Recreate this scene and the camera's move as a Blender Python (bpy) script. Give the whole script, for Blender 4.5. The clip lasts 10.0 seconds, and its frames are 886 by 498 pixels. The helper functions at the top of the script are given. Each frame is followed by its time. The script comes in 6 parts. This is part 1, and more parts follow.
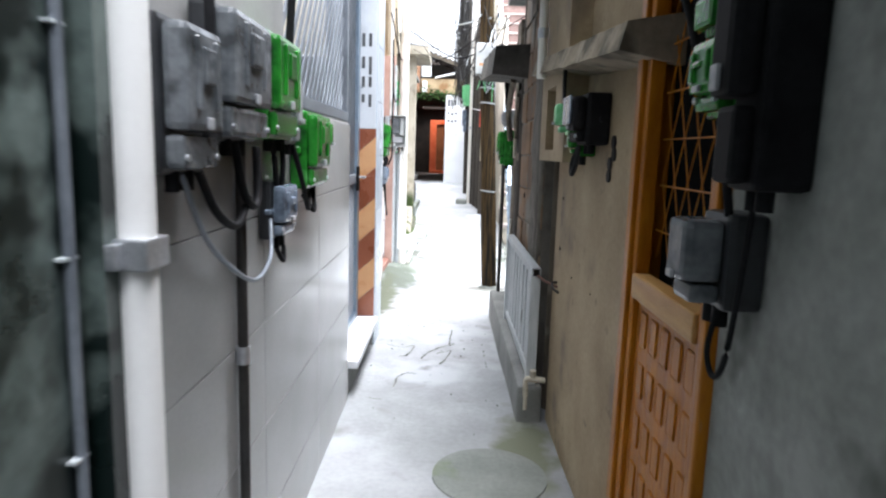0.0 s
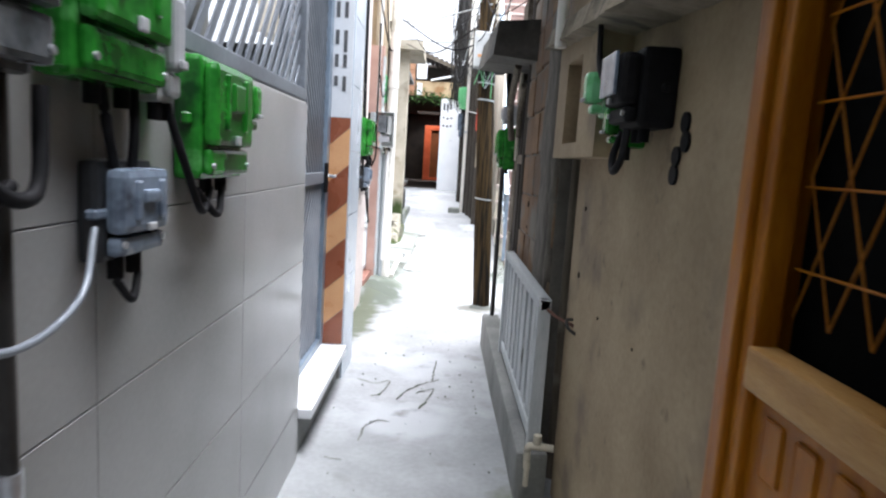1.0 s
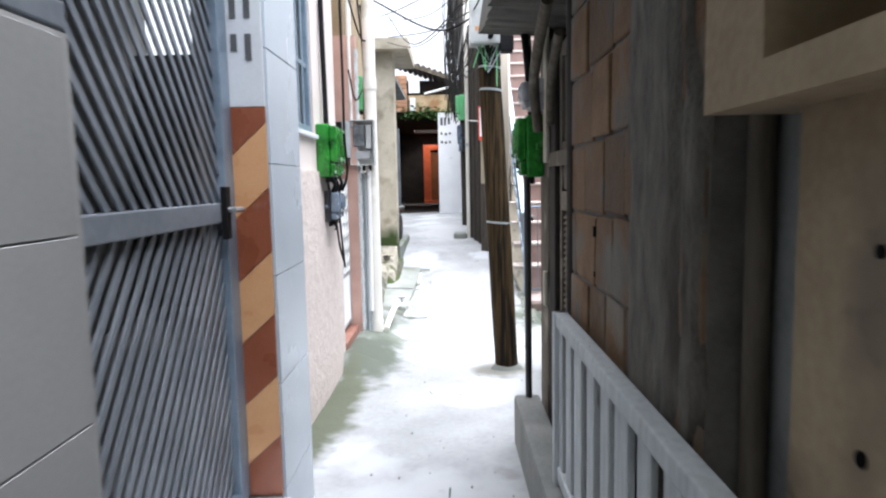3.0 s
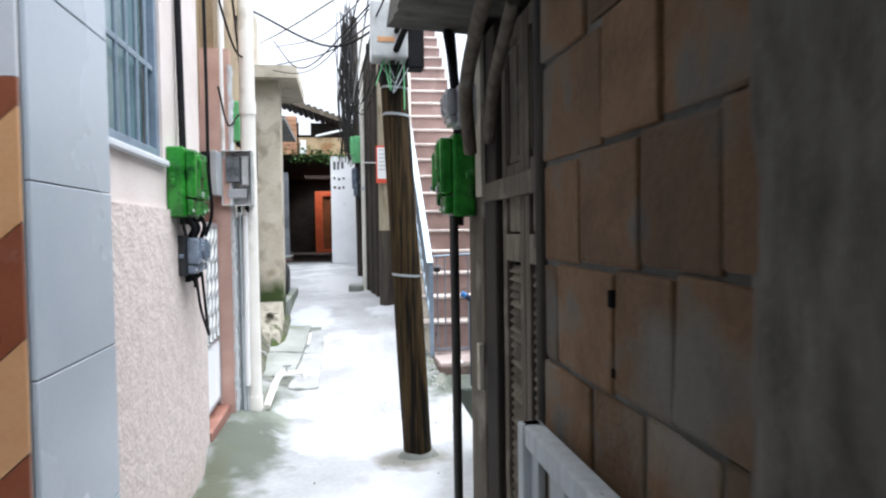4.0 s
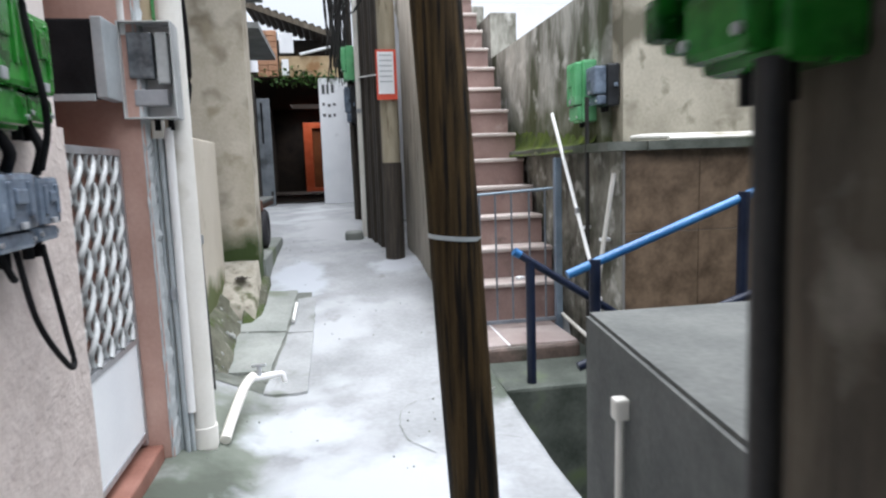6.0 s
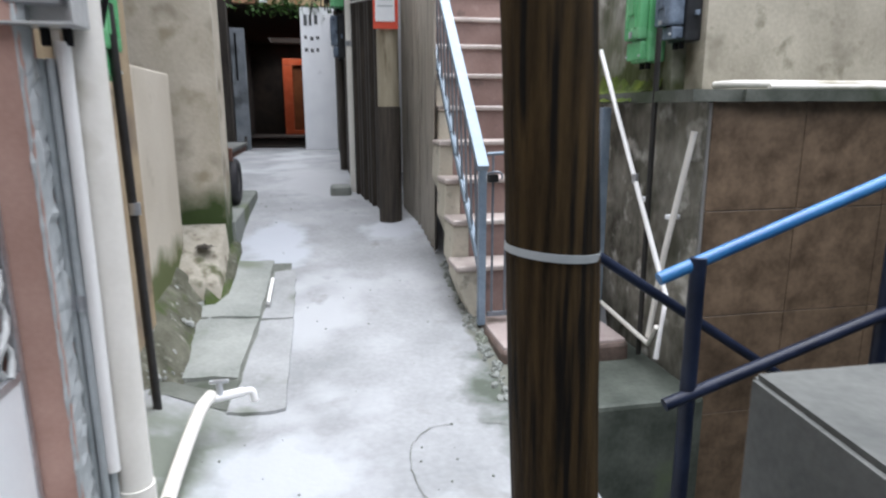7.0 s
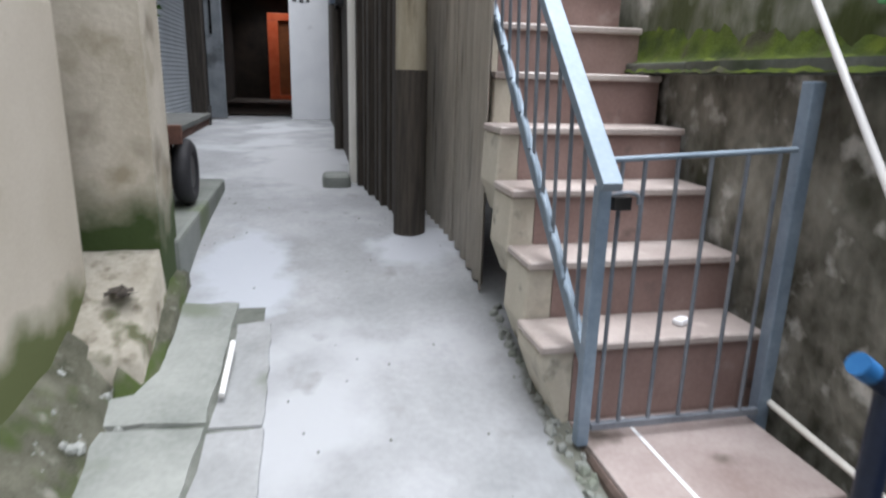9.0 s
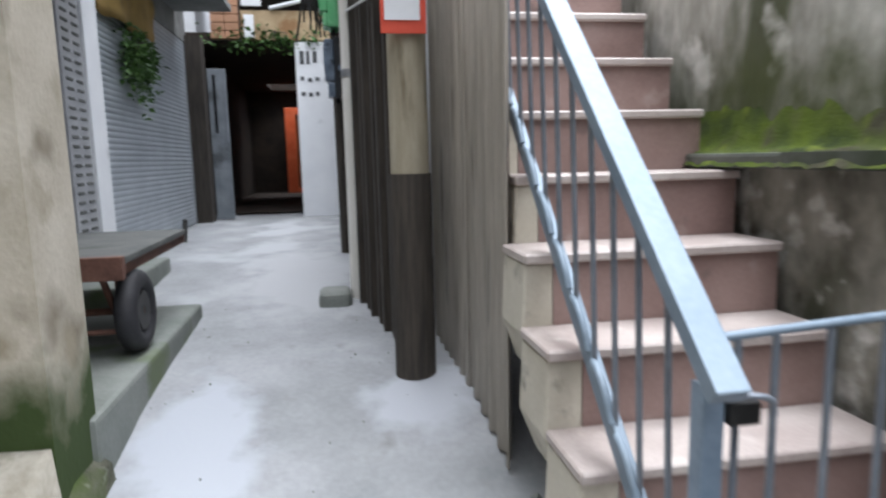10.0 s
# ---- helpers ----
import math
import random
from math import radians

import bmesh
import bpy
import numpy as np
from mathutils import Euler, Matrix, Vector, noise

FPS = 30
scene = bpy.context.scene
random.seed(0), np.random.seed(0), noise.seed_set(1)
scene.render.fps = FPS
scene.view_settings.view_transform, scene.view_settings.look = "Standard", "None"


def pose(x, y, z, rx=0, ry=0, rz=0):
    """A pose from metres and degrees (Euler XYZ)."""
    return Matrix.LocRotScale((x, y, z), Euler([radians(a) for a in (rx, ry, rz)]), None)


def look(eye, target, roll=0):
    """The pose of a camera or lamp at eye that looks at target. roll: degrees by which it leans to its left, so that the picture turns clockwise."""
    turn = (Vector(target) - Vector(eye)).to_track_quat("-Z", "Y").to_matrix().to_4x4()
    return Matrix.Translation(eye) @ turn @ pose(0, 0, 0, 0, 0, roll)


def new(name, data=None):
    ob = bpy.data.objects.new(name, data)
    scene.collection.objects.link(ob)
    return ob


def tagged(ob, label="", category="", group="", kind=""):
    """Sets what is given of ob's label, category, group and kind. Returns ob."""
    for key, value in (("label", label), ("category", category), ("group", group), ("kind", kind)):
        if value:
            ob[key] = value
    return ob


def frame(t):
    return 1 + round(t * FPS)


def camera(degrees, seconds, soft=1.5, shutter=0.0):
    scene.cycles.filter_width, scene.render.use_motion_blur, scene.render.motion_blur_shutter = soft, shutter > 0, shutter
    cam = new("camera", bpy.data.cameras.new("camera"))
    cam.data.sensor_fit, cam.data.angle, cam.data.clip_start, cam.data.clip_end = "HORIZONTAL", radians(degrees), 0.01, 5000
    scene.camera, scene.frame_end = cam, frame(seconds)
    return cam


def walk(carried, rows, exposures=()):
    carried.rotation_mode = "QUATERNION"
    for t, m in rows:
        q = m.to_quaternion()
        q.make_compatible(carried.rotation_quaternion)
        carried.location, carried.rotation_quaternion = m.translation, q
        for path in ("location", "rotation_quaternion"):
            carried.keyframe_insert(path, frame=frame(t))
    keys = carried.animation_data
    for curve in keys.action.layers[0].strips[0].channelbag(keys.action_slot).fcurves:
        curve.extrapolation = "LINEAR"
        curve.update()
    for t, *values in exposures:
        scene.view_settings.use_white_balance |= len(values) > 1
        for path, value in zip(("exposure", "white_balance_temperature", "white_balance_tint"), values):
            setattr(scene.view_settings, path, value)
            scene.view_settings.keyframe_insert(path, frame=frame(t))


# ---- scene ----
cam = camera(69.8, 10.0, soft=2.2, shutter=0.4)
PATH = [
    (0, (0.02, 0.003, 1.553), (0.009, 1.98, 1.25), 1.8),
    (0.5, (0.079, 0.396, 1.523), (0.047, 2.372, 1.215), 3.2),
    (1, (0.057, 0.753, 1.49), (0.068, 2.734, 1.215), 3.6),
    (1.5, (0.046, 1.105, 1.498), (0.114, 3.084, 1.219), 0.1),
    (2, (0.055, 1.466, 1.491), (-0.051, 3.451, 1.272), -0.9),
    (2.2, (0.052, 1.593, 1.475), (0.02, 3.579, 1.241), -0.8),
    (3.3, (0.11, 2.551, 1.403), (0.097, 4.544, 1.24), -1.4),
    (3.5, (0.096, 2.711, 1.378), (0.174, 4.708, 1.294), -0.5),
    (4, (0.078, 3.097, 1.408), (0.393, 5.071, 1.35), -0.9),
    (4.5, (0.101, 3.532, 1.408), (0.196, 5.529, 1.34), -0.1),
    (5, (0.076, 3.968, 1.363), (0.311, 5.948, 1.215), 2.7),
    (5.5, (0.125, 4.35, 1.366), (0.395, 6.321, 1.161), -0.6),
    (6.8, (0.007, 5.504, 1.394), (0.368, 7.432, 1.005), -1.7),
    (7, (0.048, 5.676, 1.395), (0.425, 7.593, 0.967), -0.2),
    (7.5, (0.02, 6.08, 1.374), (0.493, 7.947, 0.834), 0.1),
    (8, (-0.006, 6.423, 1.393), (0.568, 8.259, 0.843), -1.8),
    (8.5, (0.015, 6.799, 1.381), (0.467, 8.659, 0.803), -1.5),
    (9, (0.043, 7.174, 1.39), (0.458, 9.059, 0.867), 1.5),
    (9.5, (0.141, 7.533, 1.44), (0.681, 9.427, 1.092), 0.3),
    (10, (0.278, 7.919, 1.482), (0.609, 9.871, 1.198), -1.4),
]
EXPOSURES = [(0, 3.13, 6050, 11), (1, 2.90, 6050, 12), (2, 2.68, 6050, 12), (3.5, 2.5, 6000, 11), (5.5, 1.95, 6000, 10), (7, 1.74, 6000, 12), (8.5, 1.62, 6100, 12), (10, 1.86, 5950, 11)]
walk(cam, [(t, look(eye, target, roll)) for t, eye, target, roll in PATH], EXPOSURES)

# ---- light: an overcast sky over a narrow alley ----
world = bpy.data.worlds.new("overcast_sky")
scene.world = world
world.use_nodes = True
wn, wl = world.node_tree.nodes, world.node_tree.links
sky = wn.new("ShaderNodeTexSky")
sky.sky_type, sky.sun_disc = "NISHITA", False
sky.sun_elevation, sky.sun_rotation = radians(80), radians(54)
sky.air_density, sky.dust_density, sky.ozone_density = 1.0, 6.0, 0.6
pale = wn.new("ShaderNodeHueSaturation")
pale.inputs["Saturation"].default_value = 0.18
wl.new(sky.outputs[0], pale.inputs["Color"])
wl.new(pale.outputs[0], wn["Background"].inputs[0])
wn["Background"].inputs[1].default_value = 0.075
sun_data = bpy.data.lights.new("sun", "SUN")
sun_data.energy, sun_data.angle, sun_data.color = 1.5, radians(76), (1.0, 0.98, 0.96)
sun = new("sun", sun_data)
sun.matrix_world = look((0, 0, 10), (-0.12, 0.22, 9.0))


# ---- materials ----
def mat(name, a, b, rough=0.8, scale=5.0, fine=60.0, bump=0.3, metal=0.0, spot=None, spot_at=0.62, spot_scale=2.5,
        moss=None, fleck=None, blots=(), streak=False, per_piece=0.0, distance=0.01, spec=0.5, coat=0.0):
    """Two colours mixed by coarse and fine noise, optional stains (spot), optional moss below a height, fine relief."""
    m = bpy.data.materials.new(name)
    m.use_nodes = True
    n, l = m.node_tree.nodes, m.node_tree.links
    p = n["Principled BSDF"]
    tc = n.new("ShaderNodeNewGeometry")
    vec = tc.outputs["Position"]
    if streak:
        mp = n.new("ShaderNodeMapping")
        mp.inputs["Scale"].default_value = streak
        l.new(vec, mp.inputs[0])
        vec = mp.outputs[0]

    def noise_tex(s, detail=4.0, v=None):
        t = n.new("ShaderNodeTexNoise")
        t.inputs["Scale"].default_value, t.inputs["Detail"].default_value = s, detail
        l.new(v or vec, t.inputs["Vector"])
        return t.outputs[0]

    def ramp(src, lo, hi):
        r = n.new("ShaderNodeMapRange")
        r.inputs[1].default_value, r.inputs[2].default_value = lo, hi
        l.new(src, r.inputs[0])
        return r.outputs[0]

    def mix(f, x, y):
        k = n.new("ShaderNodeMix")
        k.data_type = "RGBA"
        l.new(f, k.inputs[0])
        for q, s in ((x, 6), (y, 7)):
            if isinstance(q, tuple):
                k.inputs[s].default_value = (*q, 1)
            else:
                l.new(q, k.inputs[s])
        return k.outputs[2]

    coarse, small = noise_tex(scale), noise_tex(fine, 3.0)
    both = n.new("ShaderNodeMath")
    both.operation = "MULTIPLY_ADD"
    l.new(small, both.inputs[0])
    both.inputs[1].default_value = 0.35
    l.new(coarse, both.inputs[2])
    col = mix(ramp(both.outputs[0], 0.45, 0.9), a, b)
    if spot:
        col = mix(ramp(noise_tex(spot_scale, 3.6), spot_at, spot_at + 0.1), col, spot)
    if fleck:
        colour, often, at = fleck
        col = mix(ramp(noise_tex(often, 5.0, tc.outputs["Position"]), at - 0.03, at + 0.11), col, colour)
    if moss:
        colour, z0, z1 = moss
        sep = n.new("ShaderNodeSeparateXYZ")
        l.new(tc.outputs["Position"], sep.inputs[0])
        wob = n.new("ShaderNodeMath")
        wob.operation = "MULTIPLY_ADD"
        l.new(noise_tex(4.5, 6.0, tc.outputs["Position"]), wob.inputs[0])
        wob.inputs[1].default_value = (z1 - z0) * 2.2
        l.new(sep.outputs[2], wob.inputs[2])
        col = mix(ramp(wob.outputs[0], z1 + (z1 - z0) * 1.1, z0 + (z1 - z0) * 1.1), col, colour)
    for cx, cy, rx, ry, colour in blots:
        shift = n.new("ShaderNodeMapping")
        shift.inputs["Location"].default_value = (-cx / rx, -cy / ry, 0)
        shift.inputs["Scale"].default_value = (1 / rx, 1 / ry, 0)
        l.new(tc.outputs["Position"], shift.inputs[0])
        far = n.new("ShaderNodeVectorMath")
        far.operation = "LENGTH"
        l.new(shift.outputs[0], far.inputs[0])
        ragged = n.new("ShaderNodeMath")
        ragged.operation = "MULTIPLY_ADD"
        l.new(noise_tex(6.0, 8.0, tc.outputs["Position"]), ragged.inputs[0])
        ragged.inputs[1].default_value = 1.6
        l.new(far.outputs["Value"], ragged.inputs[2])
        col = mix(ramp(ragged.outputs[0], 1.95, 1.45), col, colour)
    if per_piece:
        info = n.new("ShaderNodeObjectInfo")
        hsv = n.new("ShaderNodeHueSaturation")
        l.new(col, hsv.inputs["Color"])
        r = n.new("ShaderNodeMapRange")
        r.inputs[3].default_value, r.inputs[4].default_value = 1 - per_piece, 1 + per_piece
        l.new(info.outputs["Random"], r.inputs[0])
        l.new(r.outputs[0], hsv.inputs["Value"])
        col = hsv.outputs[0]
    l.new(col, p.inputs["Base Color"])
    rr = n.new("ShaderNodeMapRange")
    rr.inputs[3].default_value, rr.inputs[4].default_value = max(0.03, rough - 0.12), min(1.0, rough + 0.12)
    l.new(coarse, rr.inputs[0])
    l.new(rr.outputs[0], p.inputs["Roughness"])
    p.inputs["Metallic"].default_value = metal
    p.inputs["Coat Weight"].default_value = coat
    p.inputs["Specular IOR Level"].default_value = spec
    if bump:
        bp = n.new("ShaderNodeBump")
        bp.inputs["Strength"].default_value, bp.inputs["Distance"].default_value = bump, distance
        l.new(both.outputs[0], bp.inputs["Height"])
        l.new(bp.outputs[0], p.inputs["Normal"])
    return m


MOSS = (0.035, 0.06, 0.012)
M = dict(
    floor=mat("worn_concrete", (0.215, 0.225, 0.23), (0.345, 0.355, 0.365), 0.75, 2.6, 38, 0.5, spot=(0.365, 0.38, 0.395), spot_at=0.54, spot_scale=1.3,
              blots=((-0.48, 7.5, 0.26, 0.85, (0.15, 0.17, 0.14)), (-0.48, 6.9, 0.24, 0.6, (0.075, 0.088, 0.068)), (-0.60, 5.9, 0.16, 0.9, (0.075, 0.085, 0.055)), (1.0, 8.2, 0.36, 0.45, (0.07, 0.085, 0.065)),
                     (0.42, 2.8, 0.14, 0.4, (0.14, 0.15, 0.10)), (0.62, 10.4, 0.26, 0.26, (0.40, 0.42, 0.45)), (-0.15, 7.75, 0.3, 0.25, (0.40, 0.42, 0.44)), (-0.25, 10.2, 0.22, 0.55, (0.39, 0.415, 0.45)), (0.86, 8.75, 0.06, 0.7, (0.13, 0.135, 0.11)),
                     (0.2, 7.1, 0.5, 0.4, (0.40, 0.42, 0.44)), (-0.5, 8.9, 0.2, 0.8, (0.22, 0.235, 0.21)), (0.45, 6.65, 0.2, 0.2, (0.16, 0.16, 0.14)), (0.0, 12.5, 0.4, 1.0, (0.36, 0.37, 0.38))), fleck=((0.20, 0.205, 0.20), 5.0, 0.66)),
    # Dark brown that stands in for the shade inside the covered passage.
    passage=mat("shade_darkened_wall", (0.016, 0.012, 0.009), (0.052, 0.036, 0.026), 0.9, 4, 50, 0.4),
    greyleaf=mat("grey_blue_painted_metal", (0.16, 0.18, 0.20), (0.30, 0.33, 0.36), 0.5, 4, 60, 0.2, spot=(0.10, 0.11, 0.12), spot_at=0.58),
    # Near black, for the door post and the shaded recess behind the balcony.
    nearblack=mat("near_black_surface", (0.010, 0.008, 0.006), (0.030, 0.022, 0.016), 0.9, 4, 50, 0.4),
    palebrick=mat("orange_clay_brick", (0.36, 0.19, 0.11), (0.50, 0.29, 0.18), 0.9, 6, 60, 0.5, per_piece=0.15),
    ochre=mat("ochre_stained_render", (0.34, 0.24, 0.13), (0.52, 0.40, 0.25), 0.9, 5, 60, 0.4, spot=(0.30, 0.17, 0.08), spot_at=0.56, spot_scale=4),
    palepole=mat("tan_concrete_pole", (0.27, 0.235, 0.165), (0.40, 0.36, 0.27), 0.9, 4, 60, 0.4, spot=(0.17, 0.14, 0.09), spot_at=0.56, spot_scale=3, streak=(5, 5, 1)),
    smear=mat("grey_cement_smear", (0.055, 0.048, 0.038), (0.16, 0.145, 0.12), 0.95, 6, 60, 0.9, streak=(3, 4, 1.2), spot=(0.06, 0.05, 0.04), spot_at=0.58),
    canopy=mat("crumbling_brown_concrete", (0.17, 0.14, 0.10), (0.32, 0.275, 0.21), 0.95, 9, 50, 0.9, spot=(0.08, 0.07, 0.05), spot_at=0.56, spot_scale=6),
    # Canopy concrete darkened to deepen the shade and cut bounced light.
    darkcement=mat("shade_dark_concrete", (0.045, 0.042, 0.037), (0.12, 0.113, 0.10), 0.95, 5, 50, 0.7, spot=(0.03, 0.028, 0.024), spot_at=0.56),
    strip=mat("patched_concrete", (0.21, 0.22, 0.22), (0.33, 0.34, 0.345), 0.75, 4, 45, 0.4, spot=(0.15, 0.165, 0.14), spot_at=0.56),
    damp=mat("damp_green_concrete", (0.032, 0.041, 0.032), (0.10, 0.113, 0.096), 0.6, 5, 50, 0.4, spot=(0.09, 0.12, 0.06), spot_at=0.58),
    # Dark damp concrete, also standing in for shade in yard and gutter hole.
    dampshade=mat("dark_damp_and_shade_concrete", (0.06, 0.07, 0.055), (0.15, 0.16, 0.14), 0.5, 6, 50, 0.5, spot=(0.04, 0.055, 0.03), spot_at=0.56),
    dirtytile=mat("grimy_brown_tile", (0.075, 0.056, 0.046), (0.20, 0.142, 0.122), 0.55, 6, 60, 0.3, spot=(0.05, 0.048, 0.036), spot_at=0.56, spot_scale=4),
    landing=mat("brown_pink_landing_tile", (0.25, 0.195, 0.18), (0.40, 0.345, 0.325), 0.4, 5, 60, 0.2, spot=(0.12, 0.10, 0.085), spot_at=0.58, spot_scale=4),
    gutter=mat("worn_grey_flag", (0.17, 0.185, 0.17), (0.30, 0.315, 0.295), 0.75, 3, 50, 0.5, spot=(0.15, 0.17, 0.13), spot_at=0.56),
    slab=mat("old_wet_concrete", (0.13, 0.145, 0.13), (0.24, 0.255, 0.235), 0.7, 3, 50, 0.4, spot=(0.12, 0.15, 0.08), spot_at=0.58),
    cement=mat("grey_cement_render", (0.13, 0.135, 0.13), (0.25, 0.255, 0.245), 0.85, 4, 50, 0.4, spot=(0.12, 0.12, 0.12)),
    tankcement=mat("dull_grey_cement", (0.07, 0.075, 0.072), (0.145, 0.15, 0.142), 0.85, 4, 50, 0.4, spot=(0.07, 0.075, 0.065)),
    rightcement=mat("grey_green_cement", (0.20, 0.215, 0.20), (0.36, 0.375, 0.355), 0.85, 5, 40, 0.5, spot=(0.13, 0.14, 0.125), spot_at=0.56, spot_scale=4),
    marble=mat("dark_green_marble", (0.008, 0.015, 0.014), (0.15, 0.19, 0.175), 0.3, 7, 30, 0.05, spot=(0.004, 0.009, 0.008), spot_at=0.46, spot_scale=5),
    beige=mat("beige_plaster", (0.25, 0.182, 0.105), (0.41, 0.325, 0.21), 0.85, 3, 60, 0.35, spot=(0.20, 0.155, 0.11), spot_at=0.58, fleck=((0.15, 0.115, 0.075), 13.0, 0.66)),
    tile=mat("pale_grey_tile", (0.285, 0.287, 0.287), (0.355, 0.357, 0.357), 0.16, 2, 90, 0.02, per_piece=0.05),
    grout=mat("grout", (0.25, 0.25, 0.245), (0.32, 0.32, 0.315), 0.9, 6, 80, 0.2),
    bluetile=mat("pale_blue_tile", (0.48, 0.545, 0.62), (0.56, 0.625, 0.69), 0.25, 2, 90, 0.02, per_piece=0.04),
    orange=mat("orange_tile", (0.58, 0.30, 0.14), (0.68, 0.40, 0.20), 0.3, 6, 90, 0.05),
    brown=mat("brown_tile", (0.22, 0.065, 0.03), (0.30, 0.10, 0.05), 0.3, 6, 90, 0.05),
    panel=mat("grey_white_paint", (0.58, 0.61, 0.65), (0.70, 0.73, 0.76), 0.6, 3, 70, 0.1, spot=(0.45, 0.47, 0.5), spot_at=0.68),
    pink=mat("pale_pink_render", (0.62, 0.545, 0.51), (0.72, 0.66, 0.63), 0.85, 3, 60, 0.3),
    stucco=mat("rough_pink_stucco", (0.55, 0.475, 0.44), (0.66, 0.585, 0.545), 0.9, 15, 60, 0.55, distance=0.014),
    redpink=mat("red_pink_paint", (0.44, 0.27, 0.22), (0.56, 0.37, 0.31), 0.8, 5, 60, 0.3),
    redtilestep=mat("chipped_red_tile", (0.20, 0.085, 0.06), (0.34, 0.17, 0.13), 0.6, 6, 60, 0.3, spot=(0.16, 0.14, 0.11), spot_at=0.58),
    steel=mat("grey_painted_steel", (0.13, 0.148, 0.175), (0.23, 0.255, 0.29), 0.4, 6, 60, 0.1, metal=0.3),
    rail=mat("blue_grey_painted_rail", (0.15, 0.20, 0.26), (0.26, 0.33, 0.41), 0.35, 6, 60, 0.1, metal=0.2),
    railtop=mat("pale_blue_rail_top", (0.17, 0.225, 0.28), (0.25, 0.31, 0.37), 0.5, 6, 60, 0.1, metal=0.2),
    # Flat black used in place of shade in rooms, gaps and holes.
    dark=mat("unlit_black", (0.006, 0.006, 0.006), (0.012, 0.012, 0.012), 1.0, 5, 50, 0.1, spec=0.0),
    black=mat("black_plastic", (0.008, 0.008, 0.009), (0.02, 0.02, 0.022), 0.6, 8, 80, 0.05, spec=0.08),
    blackiron=mat("black_iron_pipe", (0.008, 0.008, 0.008), (0.03, 0.028, 0.026), 0.5, 8, 80, 0.2),
    green=mat("green_plastic", (0.006, 0.085, 0.008), (0.035, 0.27, 0.03), 0.22, 11, 60, 0.05, spot=(0.004, 0.05, 0.006), spot_at=0.56, spot_scale=9, fleck=((0.10, 0.36, 0.10), 16.0, 0.66)),
    greenlight=mat("pale_green_plastic", (0.10, 0.42, 0.16), (0.20, 0.52, 0.26), 0.25, 7, 60, 0.05),
    boxdark=mat("dark_smoky_box_back", (0.012, 0.013, 0.015), (0.04, 0.043, 0.048), 0.35, 7, 60, 0.05),
    smoke=mat("smoky_plastic_box", (0.06, 0.068, 0.076), (0.19, 0.205, 0.22), 0.2, 14, 60, 0.05, spot=(0.05, 0.055, 0.06), spot_at=0.56, spot_scale=10, fleck=((0.28, 0.30, 0.33), 13.0, 0.64)),
    bluegrey=mat("blue_grey_plastic", (0.085, 0.11, 0.15), (0.21, 0.26, 0.33), 0.22, 14, 60, 0.05, spot=(0.05, 0.06, 0.08), spot_at=0.58, spot_scale=12),
    clear=mat("clear_grey_plastic", (0.42, 0.44, 0.44), (0.58, 0.60, 0.60), 0.2, 9, 60, 0.05),
    greybox=mat("grey_box_plastic", (0.30, 0.31, 0.33), (0.42, 0.43, 0.45), 0.35, 7, 60, 0.05),
    pvc=mat("white_pvc", (0.80, 0.80, 0.79), (0.88, 0.88, 0.87), 0.4, 4, 60, 0.05, spot=(0.5, 0.48, 0.42), spot_at=0.68),
    pvcb=mat("beige_pvc", (0.72, 0.70, 0.64), (0.82, 0.80, 0.75), 0.5, 4, 60, 0.05, spot=(0.4, 0.37, 0.28), spot_at=0.62),
    conduit=mat("grey_conduit", (0.36, 0.40, 0.42), (0.50, 0.54, 0.56), 0.45, 8, 60, 0.1, metal=0.3),
    clamp=mat("galvanised_clamp", (0.45, 0.47, 0.50), (0.62, 0.64, 0.67), 0.35, 20, 80, 0.3, metal=0.8),
    doorwood=mat("orange_varnished_wood", (0.27, 0.082, 0.001), (0.45, 0.168, 0.004), 0.4, 6, 60, 0.2, streak=(6, 6, 1.0), spot=(0.36, 0.21, 0.09), spot_at=0.70, spot_scale=6, spec=0.3),
    # Paler than the door: wear plus a highlight put into the colour.
    palerail=mat("worn_highlit_orange_wood", (0.36, 0.175, 0.035), (0.52, 0.31, 0.11), 0.5, 6, 60, 0.3, streak=(4, 1.0, 6), spot=(0.36, 0.16, 0.02), spot_at=0.60),
    brick=mat("hollow_clay_brick", (0.095, 0.050, 0.020), (0.185, 0.105, 0.050), 0.9, 7, 70, 0.8, per_piece=0.35, spot=(0.145, 0.13, 0.105), spot_at=0.50, spot_scale=2.6, fleck=((0.11, 0.098, 0.08), 7.0, 0.58)),
    mortar=mat("grey_mortar", (0.08, 0.075, 0.065), (0.16, 0.15, 0.13), 0.95, 8, 70, 0.7),
    oldwood=mat("weathered_brown_wood", (0.052, 0.041, 0.029), (0.14, 0.117, 0.086), 0.85, 5, 60, 0.5, streak=(8, 8, 0.8), spot=(0.12, 0.10, 0.08), spot_at=0.62, fleck=((0.24, 0.215, 0.175), 6.0, 0.60)),
    palewood=mat("scraped_pale_wood", (0.10, 0.082, 0.058), (0.235, 0.205, 0.155), 0.85, 6, 60, 0.5, streak=(8, 6, 1.5), spot=(0.06, 0.048, 0.034), spot_at=0.58, spot_scale=6),
    darkwood=mat("dark_damp_wood", (0.020, 0.017, 0.014), (0.075, 0.062, 0.049), 0.85, 5, 60, 0.5, streak=(10, 10, 0.7)),
    whitewood=mat("grey_white_painted_wood", (0.38, 0.41, 0.42), (0.55, 0.58, 0.59), 0.7, 5, 60, 0.4, streak=(8, 8, 1), spot=(0.22, 0.22, 0.2), spot_at=0.64, spot_scale=5),
